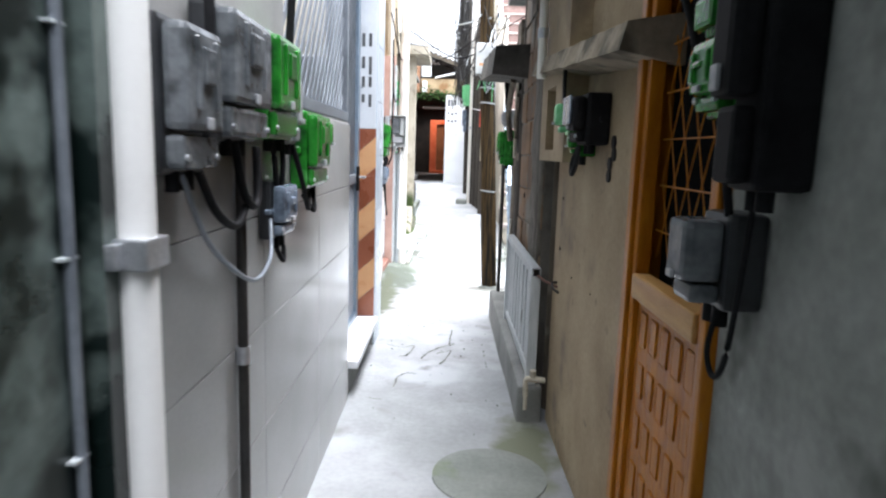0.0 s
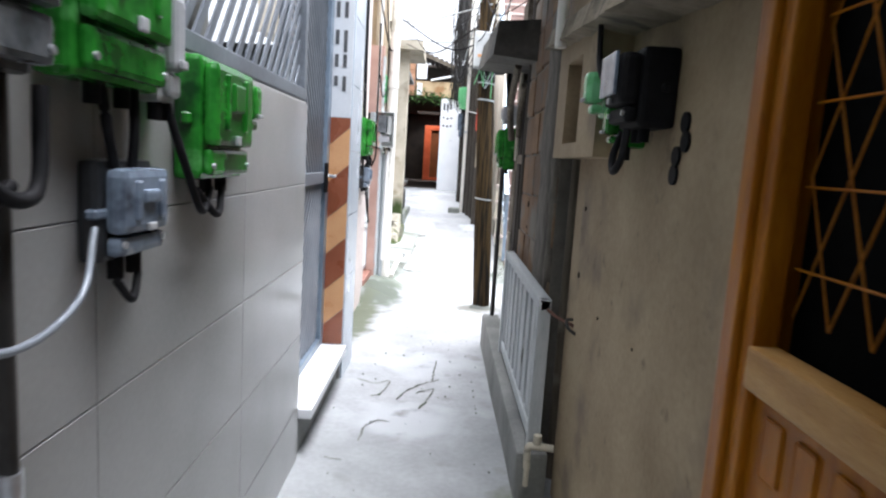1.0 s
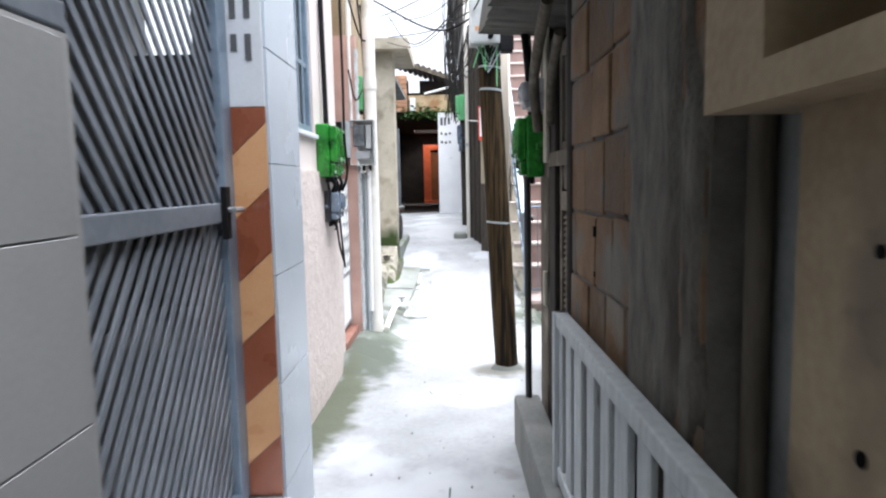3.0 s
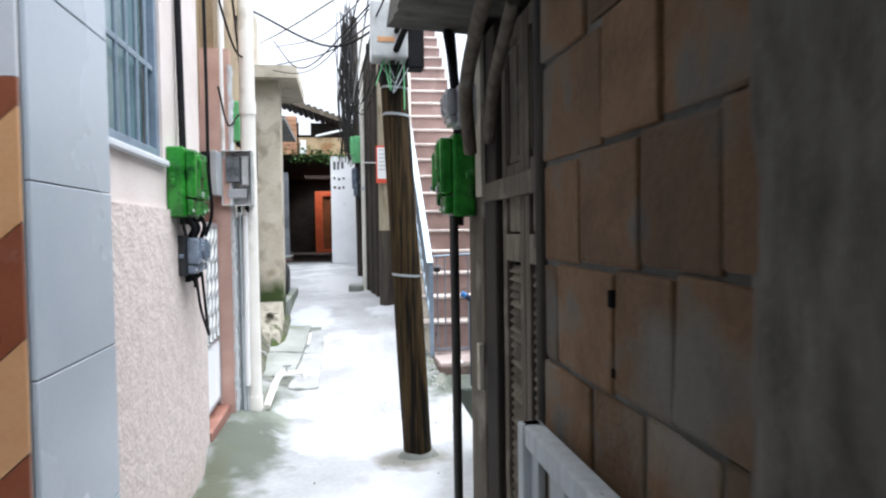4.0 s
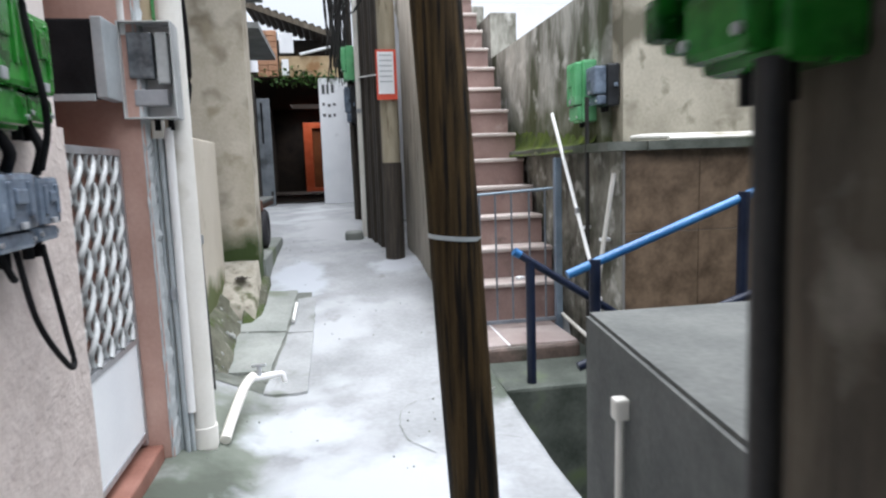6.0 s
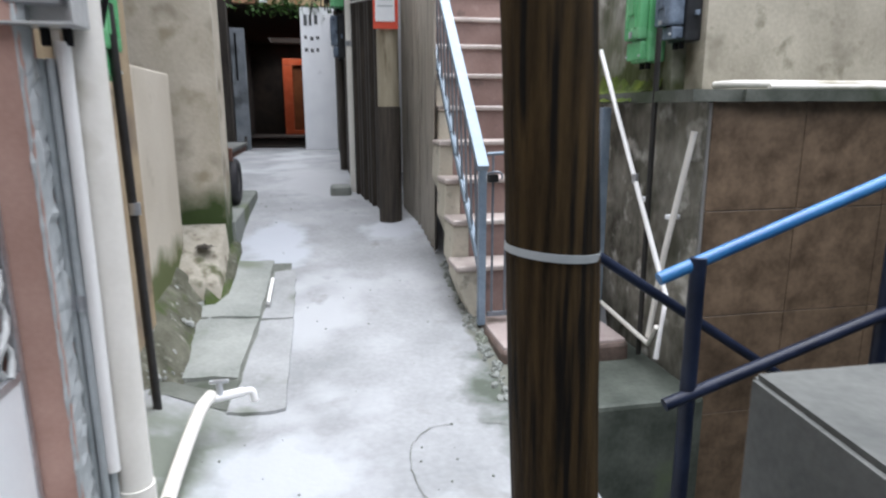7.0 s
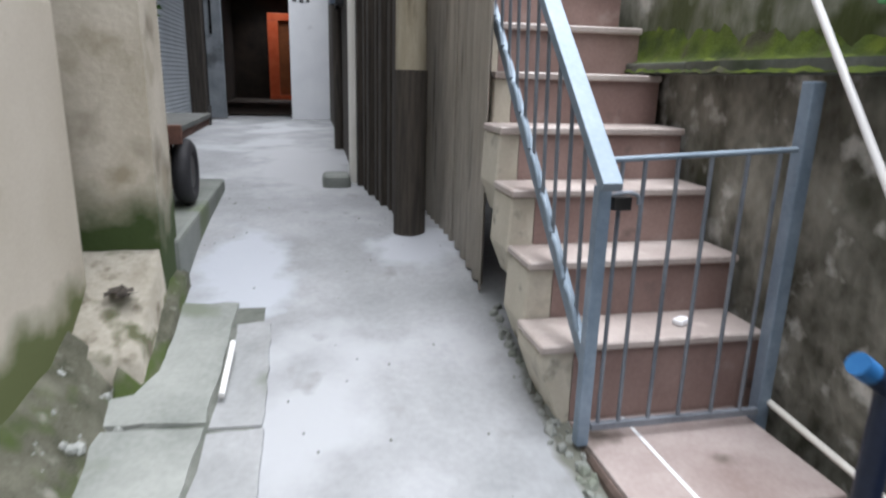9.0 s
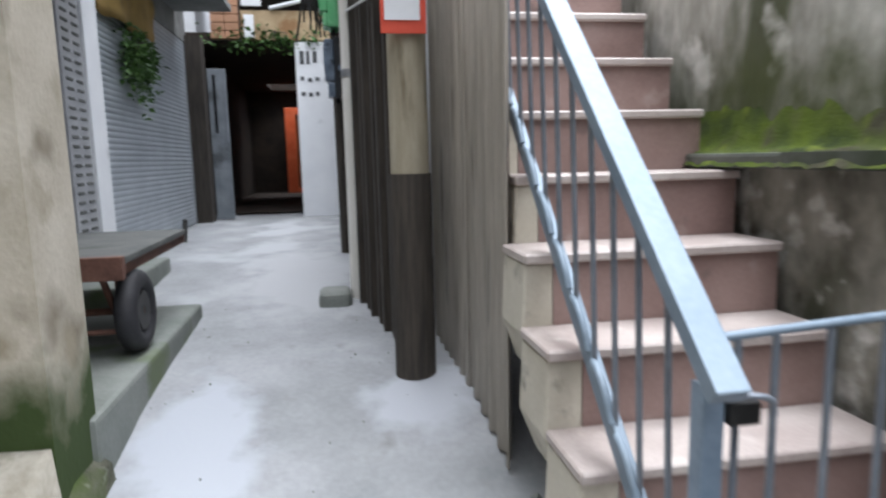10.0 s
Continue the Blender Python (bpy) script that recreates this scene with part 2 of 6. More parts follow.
    pole=mat("weathered_pole_wood", (0.010, 0.007, 0.004), (0.080, 0.052, 0.022), 0.7, 4, 60, 0.6, streak=(14, 14, 0.7), spot=(0.008, 0.007, 0.006), spot_at=0.52, spec=0.12),
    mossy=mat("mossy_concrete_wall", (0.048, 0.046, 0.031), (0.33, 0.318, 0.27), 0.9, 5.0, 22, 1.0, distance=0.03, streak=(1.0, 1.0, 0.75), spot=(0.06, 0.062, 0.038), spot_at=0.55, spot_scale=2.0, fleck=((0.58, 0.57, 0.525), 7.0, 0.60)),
    uppermossy=mat("algae_streaked_wall", (0.10, 0.100, 0.072), (0.54, 0.53, 0.48), 0.9, 3.0, 26, 0.9, distance=0.03, streak=(1.0, 1.0, 0.42), spot=(0.075, 0.082, 0.045), spot_at=0.53, spot_scale=2.6, moss=((0.055, 0.068, 0.016), 1.50, 1.95), fleck=((0.60, 0.59, 0.545), 5.0, 0.60)),
    column=mat("stained_concrete_column", (0.40, 0.36, 0.28), (0.56, 0.515, 0.43), 0.9, 3.5, 50, 0.5, spot=(0.22, 0.19, 0.14), spot_at=0.58, moss=(MOSS, 0.75, 1.0), fleck=((0.33, 0.29, 0.21), 4.5, 0.58)),
    lowstep=mat("worn_pale_concrete", (0.24, 0.22, 0.175), (0.42, 0.395, 0.335), 0.9, 6, 50, 0.8, spot=(0.09, 0.095, 0.05), spot_at=0.54, spot_scale=6, fleck=((0.12, 0.105, 0.075), 11.0, 0.58)),
    lowplaster=mat("stained_cream_plaster", (0.36, 0.33, 0.26), (0.56, 0.52, 0.42), 0.9, 3, 50, 0.4, spot=(0.18, 0.165, 0.12), spot_at=0.56, fleck=((0.24, 0.22, 0.16), 9.0, 0.62)),
    lowwall=mat("cream_painted_wall", (0.48, 0.435, 0.355), (0.58, 0.535, 0.455), 0.85, 2.5, 60, 0.2, moss=((0.10, 0.12, 0.04), 0.60, 0.72), fleck=((0.40, 0.36, 0.28), 6.0, 0.66)),
    moss=mat("moss", (0.042, 0.045, 0.026), (0.15, 0.148, 0.112), 0.95, 9, 120, 1.0, spot=(0.05, 0.075, 0.015), spot_at=0.52, spot_scale=4, fleck=((0.24, 0.24, 0.20), 14.0, 0.62)),
    brightmoss=mat("bright_moss", (0.018, 0.033, 0.002), (0.105, 0.150, 0.006), 0.95, 8, 120, 1.0, spot=(0.05, 0.048, 0.025), spot_at=0.54, spot_scale=4, fleck=((0.13, 0.17, 0.012), 10.0, 0.60)),
    riser=mat("brown_pink_stair_tile", (0.20, 0.13, 0.114), (0.31, 0.218, 0.195), 0.45, 4, 70, 0.15, per_piece=0.08, spot=(0.14, 0.10, 0.09), spot_at=0.62, spot_scale=5, fleck=((0.36, 0.28, 0.25), 8.0, 0.66)),
    tread=mat("pale_pink_stair_tile", (0.36, 0.30, 0.275), (0.54, 0.485, 0.45), 0.45, 4, 70, 0.15, per_piece=0.08, fleck=((0.56, 0.51, 0.47), 9.0, 0.62)),
    stringer=mat("cream_stair_side", (0.45, 0.415, 0.335), (0.58, 0.545, 0.46), 0.85, 5, 60, 0.5, spot=(0.30, 0.275, 0.225), spot_at=0.58, spot_scale=5, fleck=((0.17, 0.16, 0.13), 9.0, 0.64)),
    corr=mat("grey_corrugated_sheet", (0.35, 0.315, 0.265), (0.53, 0.485, 0.42), 0.7, 5, 60, 0.3, streak=(10, 10, 0.6), spot=(0.18, 0.16, 0.14), spot_at=0.62),
    browntile=mat("brown_mottled_tile", (0.066, 0.045, 0.028), (0.195, 0.138, 0.090), 0.5, 8, 40, 0.15, per_piece=0.05),
    blue=mat("blue_painted_pipe", (0.018, 0.10, 0.27), (0.045, 0.18, 0.40), 0.35, 6, 60, 0.1),
    navy=mat("dark_blue_pipe", (0.004, 0.007, 0.018), (0.014, 0.021, 0.046), 0.4, 6, 60, 0.1, spec=0.3),
    redorange=mat("orange_red_paint", (0.62, 0.10, 0.03), (0.75, 0.16, 0.06), 0.4, 6, 60, 0.1),
    redwall=mat("dark_orange_door", (0.17, 0.05, 0.015), (0.30, 0.10, 0.03), 0.5, 6, 60, 0.1),
    white=mat("white_paint", (0.78, 0.80, 0.83), (0.86, 0.88, 0.90), 0.6, 4, 60, 0.1, spot=(0.55, 0.56, 0.58), spot_at=0.68),
    shutter=mat("grey_roller_shutter", (0.38, 0.42, 0.46), (0.52, 0.56, 0.60), 0.4, 3, 60, 0.1, metal=0.4),
    rubber=mat("black_rubber", (0.015, 0.015, 0.018), (0.035, 0.035, 0.04), 0.7, 12, 80, 0.2),
    rust=mat("rusty_steel", (0.09, 0.04, 0.03), (0.20, 0.10, 0.07), 0.75, 10, 70, 0.4),
    glass=mat("teal_window_glass", (0.10, 0.18, 0.20), (0.20, 0.30, 0.32), 0.08, 3, 40, 0.0),
    leaf=mat("leaf_green", (0.03, 0.08, 0.015), (0.08, 0.17, 0.03), 0.6, 12, 60, 0.1),
    redpaper=mat("red_card", (0.62, 0.06, 0.03), (0.70, 0.10, 0.05), 0.6, 6, 60, 0.0),
    ink=mat("dark_paint", (0.05, 0.055, 0.06), (0.10, 0.105, 0.11), 0.7, 9, 60, 0.0),
)


# ---- builders ----
def box(bm, x0, x1, y0, y1, z0, z1):
    v = [bm.verts.new((x, y, z)) for x in (x0, x1) for y in (y0, y1) for z in (z0, z1)]
    for f in ((0, 1, 3, 2), (4, 6, 7, 5), (0, 4, 5, 1), (2, 3, 7, 6), (0, 2, 6, 4), (1, 5, 7, 3)):
        bm.faces.new([v[i] for i in f])
    return bm


def rbox(x0, x1, y0, y1, z0, z1, r=0.01, seg=2):
    bm = box(bmesh.new(), x0, x1, y0, y1, z0, z1)
    bmesh.ops.recalc_face_normals(bm, faces=bm.faces[:])
    bmesh.ops.bevel(bm, geom=bm.edges[:], offset=r, segments=seg, affect="EDGES", profile=0.6)
    return bm


def tube(bm, pts, r, n=10, r1=None):
    """A capped round bar along points, thickness r (to r1)."""
    pts = [Vector(p) for p in pts]
    rings = []
    for i, p in enumerate(pts):
        d = (pts[min(i + 1, len(pts) - 1)] - pts[max(i - 1, 0)]).normalized()
        s = d.orthogonal().normalized() if abs(d.z) > 0.99 else d.cross(Vector((0, 0, 1))).normalized()
        u = d.cross(s)
        k = r if r1 is None else r + (r1 - r) * i / (len(pts) - 1)
        rings.append([bm.verts.new(p + k * (math.cos(a) * s + math.sin(a) * u)) for a in (math.tau * j / n for j in range(n))])
    for a, b in zip(rings, rings[1:]):
        for j in range(n):
            f = bm.faces.new((a[j], a[(j + 1) % n], b[(j + 1) % n], b[j]))
            f.smooth = True
    bm.faces.new([bm.verts.new(v.co) for v in rings[0][::-1]])
    bm.faces.new([bm.verts.new(v.co) for v in rings[-1]])
    return bm


def bend(pts, steps=8):
    """A smooth line through the points."""
    p = [Vector(q) for q in pts]
    p = [2 * p[0] - p[1]] + p + [2 * p[-1] - p[-2]]
    out = []
    for i in range(1, len(p) - 2):
        for k in range(steps):
            t = k / steps
            out.append(0.5 * (2 * p[i] + (p[i + 1] - p[i - 1]) * t + (2 * p[i - 1] - 5 * p[i] + 4 * p[i + 1] - p[i + 2]) * t * t
                              + (3 * p[i] - p[i - 1] - 3 * p[i + 1] + p[i + 2]) * t ** 3))
    return out + [p[-2]]


def rough_strip(x0, x1, y0, y1, z0, z1, seed=3):
    """A thick crust of chipped paint and mortar along an upright edge."""
    bm, n, m = bmesh.new(), 5, 90
    g = []
    for j in range(m + 1):
        z = z0 + (z1 - z0) * j / m
        row = []
        for i in range(n + 1):
            a = math.pi * 0.5 * i / n
            k = 1 + 0.55 * noise.noise((i * 0.9, z * 16, seed)) + 0.35 * noise.noise((i * 2.1, z * 45, seed))
            row.append(bm.verts.new((x0 + (x1 - x0) * k * math.sin(a), y1 - (y1 - y0) * math.cos(a) * (0.75 + 0.25 * k), z)))
        g.append(row)
    for r0, r1 in zip(g, g[1:]):
        for i in range(n):
            bm.faces.new((r0[i], r0[i + 1], r1[i + 1], r1[i]))
    return bm


def thing(name, at, label="", category="", group="", kind=""):
    e = new(name)
    e.empty_display_size = 0.1
    e.matrix_basis = Matrix.Translation(at)
    return tagged(e, label, category, group, kind)


def part(name, bm, material, parent=None, label="", kind=""):
    me = bpy.data.meshes.new(name)
    bmesh.ops.recalc_face_normals(bm, faces=bm.faces[:])
    bm.to_mesh(me)
    bm.free()
    me.materials.append(M[material] if isinstance(material, str) else material)
    ob = new(name, me)
    if parent:
        ob.parent = parent
        if parent.type == "EMPTY":
            ob.matrix_parent_inverse = parent.matrix_basis.inverted()
    return tagged(ob, label, kind=kind)


def piece(name, me, parent, at):
    """A repeat on shared mesh data."""
    ob = new(name, me)
    ob.parent = parent
    if parent.type == "EMPTY":
        ob.matrix_parent_inverse = parent.matrix_basis.inverted()
    ob.matrix_basis = at
    return ob


def solid(name, bm, material, label, category="wall", kind="structure", group=""):
    return tagged(part(name, bm, material), label, category, group, kind)


def boxes(*list_):
    bm = bmesh.new()
    for b in list_:
        box(bm, *b)
    return bm


def B(*b):
    return box(bmesh.new(), *b)


def mesh_of(bm, name, material):
    me = bpy.data.meshes.new(name)
    bmesh.ops.recalc_face_normals(bm, faces=bm.faces[:])
    bm.to_mesh(me)
    bm.free()
    me.materials.append(M[material])
    return me


# ---- ground ----
PROFILE = [(-40, 0.24), (3, 0.21), (4.5, 0.18), (6, 0.14), (7.2, 0.12), (8.2, 0.16), (8.9, 0.25), (9.5, 0.36), (9.9, 0.43), (10.5, 0.54), (11.8, 0.61), (13, 0.7), (16.5, 0.78), (60, 0.9)]


def ground_z(y):
    ys, zs = zip(*PROFILE)
    return float(np.interp(y, ys, zs))


def sheet(xs, ys, z):
    bm = bmesh.new()
    g = [[bm.verts.new((x, y, z(x, y))) for x in xs] for y in ys]
    for a, b in zip(g, g[1:]):
        for i in range(len(xs) - 1):
            f = bm.faces.new((a[i], a[i + 1], b[i + 1], b[i]))
            f.smooth = True
    return bm


def floor_z(x, y):
    z = ground_z(y) + 0.018 * noise.noise((x * 2.2, y * 1.3, 3)) + 0.006 * noise.noise((x * 9, y * 9, 1))
    if -0.8 < x < -0.3 and 6.6 < y < 8.4:
        z += 0.12 * min(1, (-0.3 - x) / 0.3)
    if (x > 0.94 and 5.3 < y < 7.98) or (x > 1.66 and 5.3 < y < 8.145):
        z = -1.6
    elif x > 0.94 and 7.98 <= y < 8.95:
        z = 0.0
    return z


xs = [-40, -15, -5, -2, -1.2] + [round(-0.9 + 0.06 * i, 3) for i in range(31)] + [0.93, 0.945, 1.0, 1.3, 1.655, 1.665, 1.7, 2.5, 5, 15, 40]
ys = [-40, -15, -5, -2] + [round(-1 + 0.1 * i, 3) for i in range(63)] + [5.29, 5.305] + [round(5.4 + 0.08 * i, 3) for i in range(29)] + [7.72, 7.8, 7.88, 7.975, 7.985, 8.14, 8.15] + [round(8.1 + 0.1 * i, 3) for i in range(97)] + [19, 23, 30, 60]
xs = sorted(set(x for x in xs)); ys = sorted(set(ys))
solid("ground", sheet(xs, ys, floor_z), "floor", "pale worn concrete alley floor, cracked and patched", "ground")

# ---- left side ----
solid("wall_left_marble", boxes((-0.70, -0.53, -3, 0.93, 0, 5.2), (-0.70, -0.489, 0.93, 0.985, 0, 5.2)), "marble", "dark green marbled wall facing in deep shade")
solid("wall_left_upper", boxes((-0.70, -0.495, 0.985, 2.0, 1.70, 5.2), (-0.70, -0.505, 0.985, 2.0, 0, 1.70), (-0.70, -0.505, 2.0, 3.32, 0, 1.685), (-0.70, -0.505, 2.0, 4.74, 2.75, 5.2), (-0.70, -0.485, 4.33, 4.74, 0, 2.75)), "grout", "pale tiled house wall beside the alley")
solid("wall_pink", boxes((-0.85, -0.68, 4.74, 4.97, 0, 3.7), (-0.85, -0.68, 4.97, 6.02, 0, 1.73), (-0.85, -0.68, 4.97, 6.02, 2.7, 3.7), (-0.85, -0.68, 6.02, 6.75, 0, 3.7)), "pink", "pale pink rendered house wall")
solid("wall_left_gate", boxes((-1.0, -0.80, 6.75, 7.45, 2.25, 3.6), (-1.0, -0.72, 7.45, 8.7, 0, 3.6)), "beige", "stained beige wall with pipes running down")
solid("wall_left_column", boxes((-1.2, -0.52, 9.75, 10.06, 0, 2.95)), "column", "stained concrete column with moss at its foot")
solid("roof_slab_left", B(-1.4, -0.33, 9.6, 10.9, 2.95, 3.07), "column", "concrete slab edge projecting over the alley", "slab")
solid("wall_left_back", boxes((-1.55, -1.38, 8.7, 12.3, 0, 4.2), (-1.55, -1.36, 12.3, 16.1, 2.9, 4.2), (-1.7, -1.55, 12.3, 16.1, 0, 4.2)), "cement", "shaded grey wall behind the cart")

# ---- right side ----
solid("wall_right_cement", B(0.53, 0.75, -3, 1.15, 0, 2.75), "rightcement", "rough grey cement wall in shade")
solid("wall_right_plaster", boxes((0.556, 0.75, 1.72, 3.12, 0, 1.527), (0.556, 0.75, 1.72, 2.56, 1.527, 2.75)), "beige", "stained beige plaster wall with drill holes")
solid("plaster_block", boxes((0.47, 0.75, 2.56, 2.81, 1.527, 2.75), (0.47, 0.75, 3.05, 3.22, 1.527, 2.75), (0.47, 0.75, 2.81, 3.05, 1.527, 1.575), (0.47, 0.75, 2.81, 3.05, 1.85, 2.75)), "beige", "jutting plaster block with a narrow dark opening", "block")
# The opening's shade is painted: its back is plain black.
solid("niche_back", B(0.70, 0.75, 2.81, 3.05, 1.575, 1.85), "dark", "back of the narrow opening, coloured black for its shade", "niche")
solid("door_lintel", B(0.53, 0.75, 1.15, 1.725, 2.25, 2.75), "beige", "plaster over the wooden door", "lintel")
solid("wall_right_recess", B(0.60, 0.75, 3.12, 3.30, 0, 2.75), "cement", "grey cement strip between plaster and bricks")
brick_wall = solid("wall_right_brick", boxes((0.515, 0.75, 3.30, 4.42, 0, 2.75)), "mortar", "unplastered hollow clay brick wall, smeared with mortar")
solid("wall_right_door", boxes((0.62, 0.80, 4.42, 5.45, 2.1, 2.75), (0.68, 0.80, 4.42, 5.45, 0, 2.1)), "darkwood", "dark wooden house front")
solid("wall_right_end", B(0.80, 3.6, 5.30, 5.45, -1.7, 2.75), "cement", "end wall of the house at the yard")
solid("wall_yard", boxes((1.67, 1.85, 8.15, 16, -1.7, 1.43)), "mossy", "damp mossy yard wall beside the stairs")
for y0_, y1_, z1_ in ((8.55, 11.3, 2.45), (11.3, 12.7, 2.9), (12.7, 16, 3.3)):
    solid("wall_yard_upper", B(1.73, 2.0, y0_, y1_, 1.43, z1_), "uppermossy", "stained wall climbing beside the stairs")
solid("wall_yard_house", boxes((1.80, 3.6, 8.40, 8.55, 1.43, 3.2)), "lowplaster", "stained cream plastered house above the yard")
solid("wall_yard_back", boxes((1.85, 3.6, 8.15, 8.32, -1.7, 1.43), (3.4, 3.6, 5.45, 8.15, -1.7, 2.6)), "cement", "walls closing the sunken yard")
solid("ledge", boxes((1.57, 1.80, 8.10, 9.6, 1.425, 1.475), (1.80, 3.6, 8.08, 8.42, 1.425, 1.475)), "dampshade", "crumbling concrete ledge on the yard wall", "ledge")
solid("wall_right_far", boxes((0.40, 0.75, 12.1, 16.75, 0, 2.9)), "darkwood", "dark weathered board wall along the alley")
solid("wall_white", boxes((-0.115, 0.46, 16.33, 16.95, 0, 2.96)), "white", "white painted wall with faded lettering")
# These walls and the floor sheet carry the passage's shade in their colour.
solid("passage", boxes((-1.6, -1.42, 16.1, 23, 0, 3.0), (0.34, 0.5, 16.95, 23, 0, 3.0), (-1.6, 0.5, 22.4, 22.6, 0, 4.6)), "passage", "passage walls coloured dark for the shade inside")
solid("passage_floor", sheet([-1.42 + 0.2 * i for i in range(10)], [16.75, 18, 20, 22.4], lambda x, y: ground_z(y) + 0.03), "passage", "passage floor sheet coloured dark for the shade inside", "floor")
# The gap from y 20.9 to 21.98 is added to light the orange frame.
solid("passage_ceiling", boxes((-1.6, 0.6, 16.5, 20.9, 2.97, 3.1), (-1.6, 0.6, 21.98, 22.6, 2.97, 3.1), (-1.6, -0.9, 20.9, 21.98, 2.97, 3.1), (0.10, 0.6, 20.9, 21.98, 2.97, 3.1)), "passage", "slab over the dark passage, opened to light the orange frame", "ceiling")
# Never in view; its overhang is added to hold sky light off the right side.
solid("roof_right", boxes((0.12, 3.6, -3.1, 1.3, 2.75, 2.87), (0.27, 3.6, 1.3, 2.95, 2.75, 2.87), (0.46, 3.6, 2.95, 5.45, 2.75, 2.87)), "cement", "unseen roof slab added to shade the right-hand house fronts", "roof")
solid("wall_behind", boxes((-0.7, 0.75, -3.2, -3, 0, 2.75)), "cement", "wall closing the alley behind")
solid("house_back", boxes((-3.2, -3.0, -3, 9, 0, 5.2), (-3.0, -0.7, -3.1, -3, 0, 5.2), (-3.0, -1.0, 8.7, 8.8, 0, 2.75)), "cement", "back walls of the houses")
solid("house_roof", boxes((-3.2, -0.56, -3.1, 4.74, 5.2, 5.3), (-3.2, -0.75, 4.74, 8.8, 3.7, 3.8)), "cement", "flat house roofs", "roof")

# ---- stairs ----
stairs = thing("staircase", (1.27, 8.9, 0.25), "steep tiled concrete staircase climbing to the upper houses", "stairs", kind="structure")
N_STEPS, RISE, RUN, Y0, Z0 = 24, 0.216, 0.226, 8.98, 0.34
def side_block(xl, xr, y0, y1, top, foot, cut=0.45, drop=0.21):
    """The rendered end of a step, cut slanting below."""
    bm = bmesh.new()
    prof = [(xl, top), (xr, top), (xr, foot), (xl + cut * (xr - xl), foot), (xl - 0.01 * (cut < 0.5), top - drop)]
    lo, hi = [bm.verts.new((x, y0, z)) for x, z in prof], [bm.verts.new((x, y1, z)) for x, z in prof]
    bm.faces.new(lo), bm.faces.new(hi[::-1])
    for a in range(5):
        b = (a + 1) % 5
        bm.faces.new((lo[a], hi[a], hi[b], lo[b]))
    bmesh.ops.bevel(bm, geom=bm.edges[:], offset=0.006, segments=1, affect="EDGES")
    return bm


for i in range(N_STEPS):
    y, z = Y0 + RUN * i, Z0 + RISE * i
    xl, xr = 0.885 if i < 4 else 0.915, 1.60 if i == 0 else 1.625
    part("riser", B(xl + 0.012, xr, y, y + RUN + 0.02, max(0.1, z - 0.12), z + RISE - 0.03), "riser", stairs)
    xc = (0.775, 0.80, 0.80, 0.81)[i] if i < 4 else 0.85
    part("tread", rbox(xc - 0.006, xr + 0.004, y - 0.022, y + RUN, z + RISE - 0.03, z + RISE, 0.006, 1), "tread", stairs)
    part("stringer", side_block(xc, xl + 0.01, y - 0.004, y + RUN, z + RISE - 0.031, max(0.15, z - 0.16), *((0.92, 0.05) if i == 0 else ())), "stringer", stairs)
landing = solid("platform", rbox(0.88, 1.545, 8.44, 8.98, 0.05, 0.262, 0.04, 4), "dirtytile", "brown tiled landing at the foot of the stairs", "landing")
for a_, b_ in ((0.895, 1.083), (1.095, 1.53)):
    bm = rbox(a_, b_, 8.46, 8.975, 0.25, 0.270, 0.008, 2)
    part("landing_tile", bm, "landing", landing)
part("white_joint", B(1.083, 1.095, 8.465, 8.97, 0.25, 0.268), "white", landing)

# ---- poles ----
PX, PY = 0.438, 6.69


def pole_x(z):
    return PX - 0.048 * (z - 1.16)


pole = thing("utility_pole", (0.487, PY, 0.12), "weathered round wooden utility pole leaning in the alley", "pole")
bm = tube(bmesh.new(), [(pole_x(0.15 * i), PY, 0.15 * i) for i in range(32)], 0.082, 22, 0.066)
for v in bm.verts:
    v.co.x += 0.006 * noise.noise((v.co.x * 9, v.co.y * 9, v.co.z * 2.2))
    v.co.y += 0.006 * noise.noise((v.co.y * 9, v.co.x * 9, v.co.z * 2.2 + 7))
part("shaft", bm, "pole", pole)
pole2 = thing("utility_pole", (0.60, 10.6, 0.5), "dark-footed concrete pole against the corrugated fence", "pole")
part("shaft", tube(bmesh.new(), [(0.6, 10.6, 0.4), (0.6, 10.6, 4.5)], 0.085, 16, 0.075), "palepole", pole2)
for z, h in ((1.153, 0.013), (2.05, 0.014), (2.2, 0.012)):
    part("band", tube(bmesh.new(), [(pole_x(z), PY, z), (pole_x(z) + 0.09 * h, PY, z + h)], 0.087 - 0.004 * z, 22), "conduit", pole, "pale metal band")
bm = tube(bmesh.new(), [(0.487, PY, 0.06), (0.487, PY, 0.13), (0.487, PY, 0.155)], 0.13, 26, 0.09)
for v in bm.verts:
    w = 1 + 0.28 * noise.noise((v.co.x * 14, v.co.y * 14, v.co.z * 5))
    v.co.x, v.co.y = 0.487 + (v.co.x - 0.487) * w, PY + (v.co.y - PY) * w
part("footing", bm, "slab", pole, "lump of mortar round the foot")
part("foot", tube(bmesh.new(), [(0.6, 10.6, 0.4), (0.6, 10.6, 1.42)], 0.089, 16), "darkwood", pole2, "tarred dark lower part")

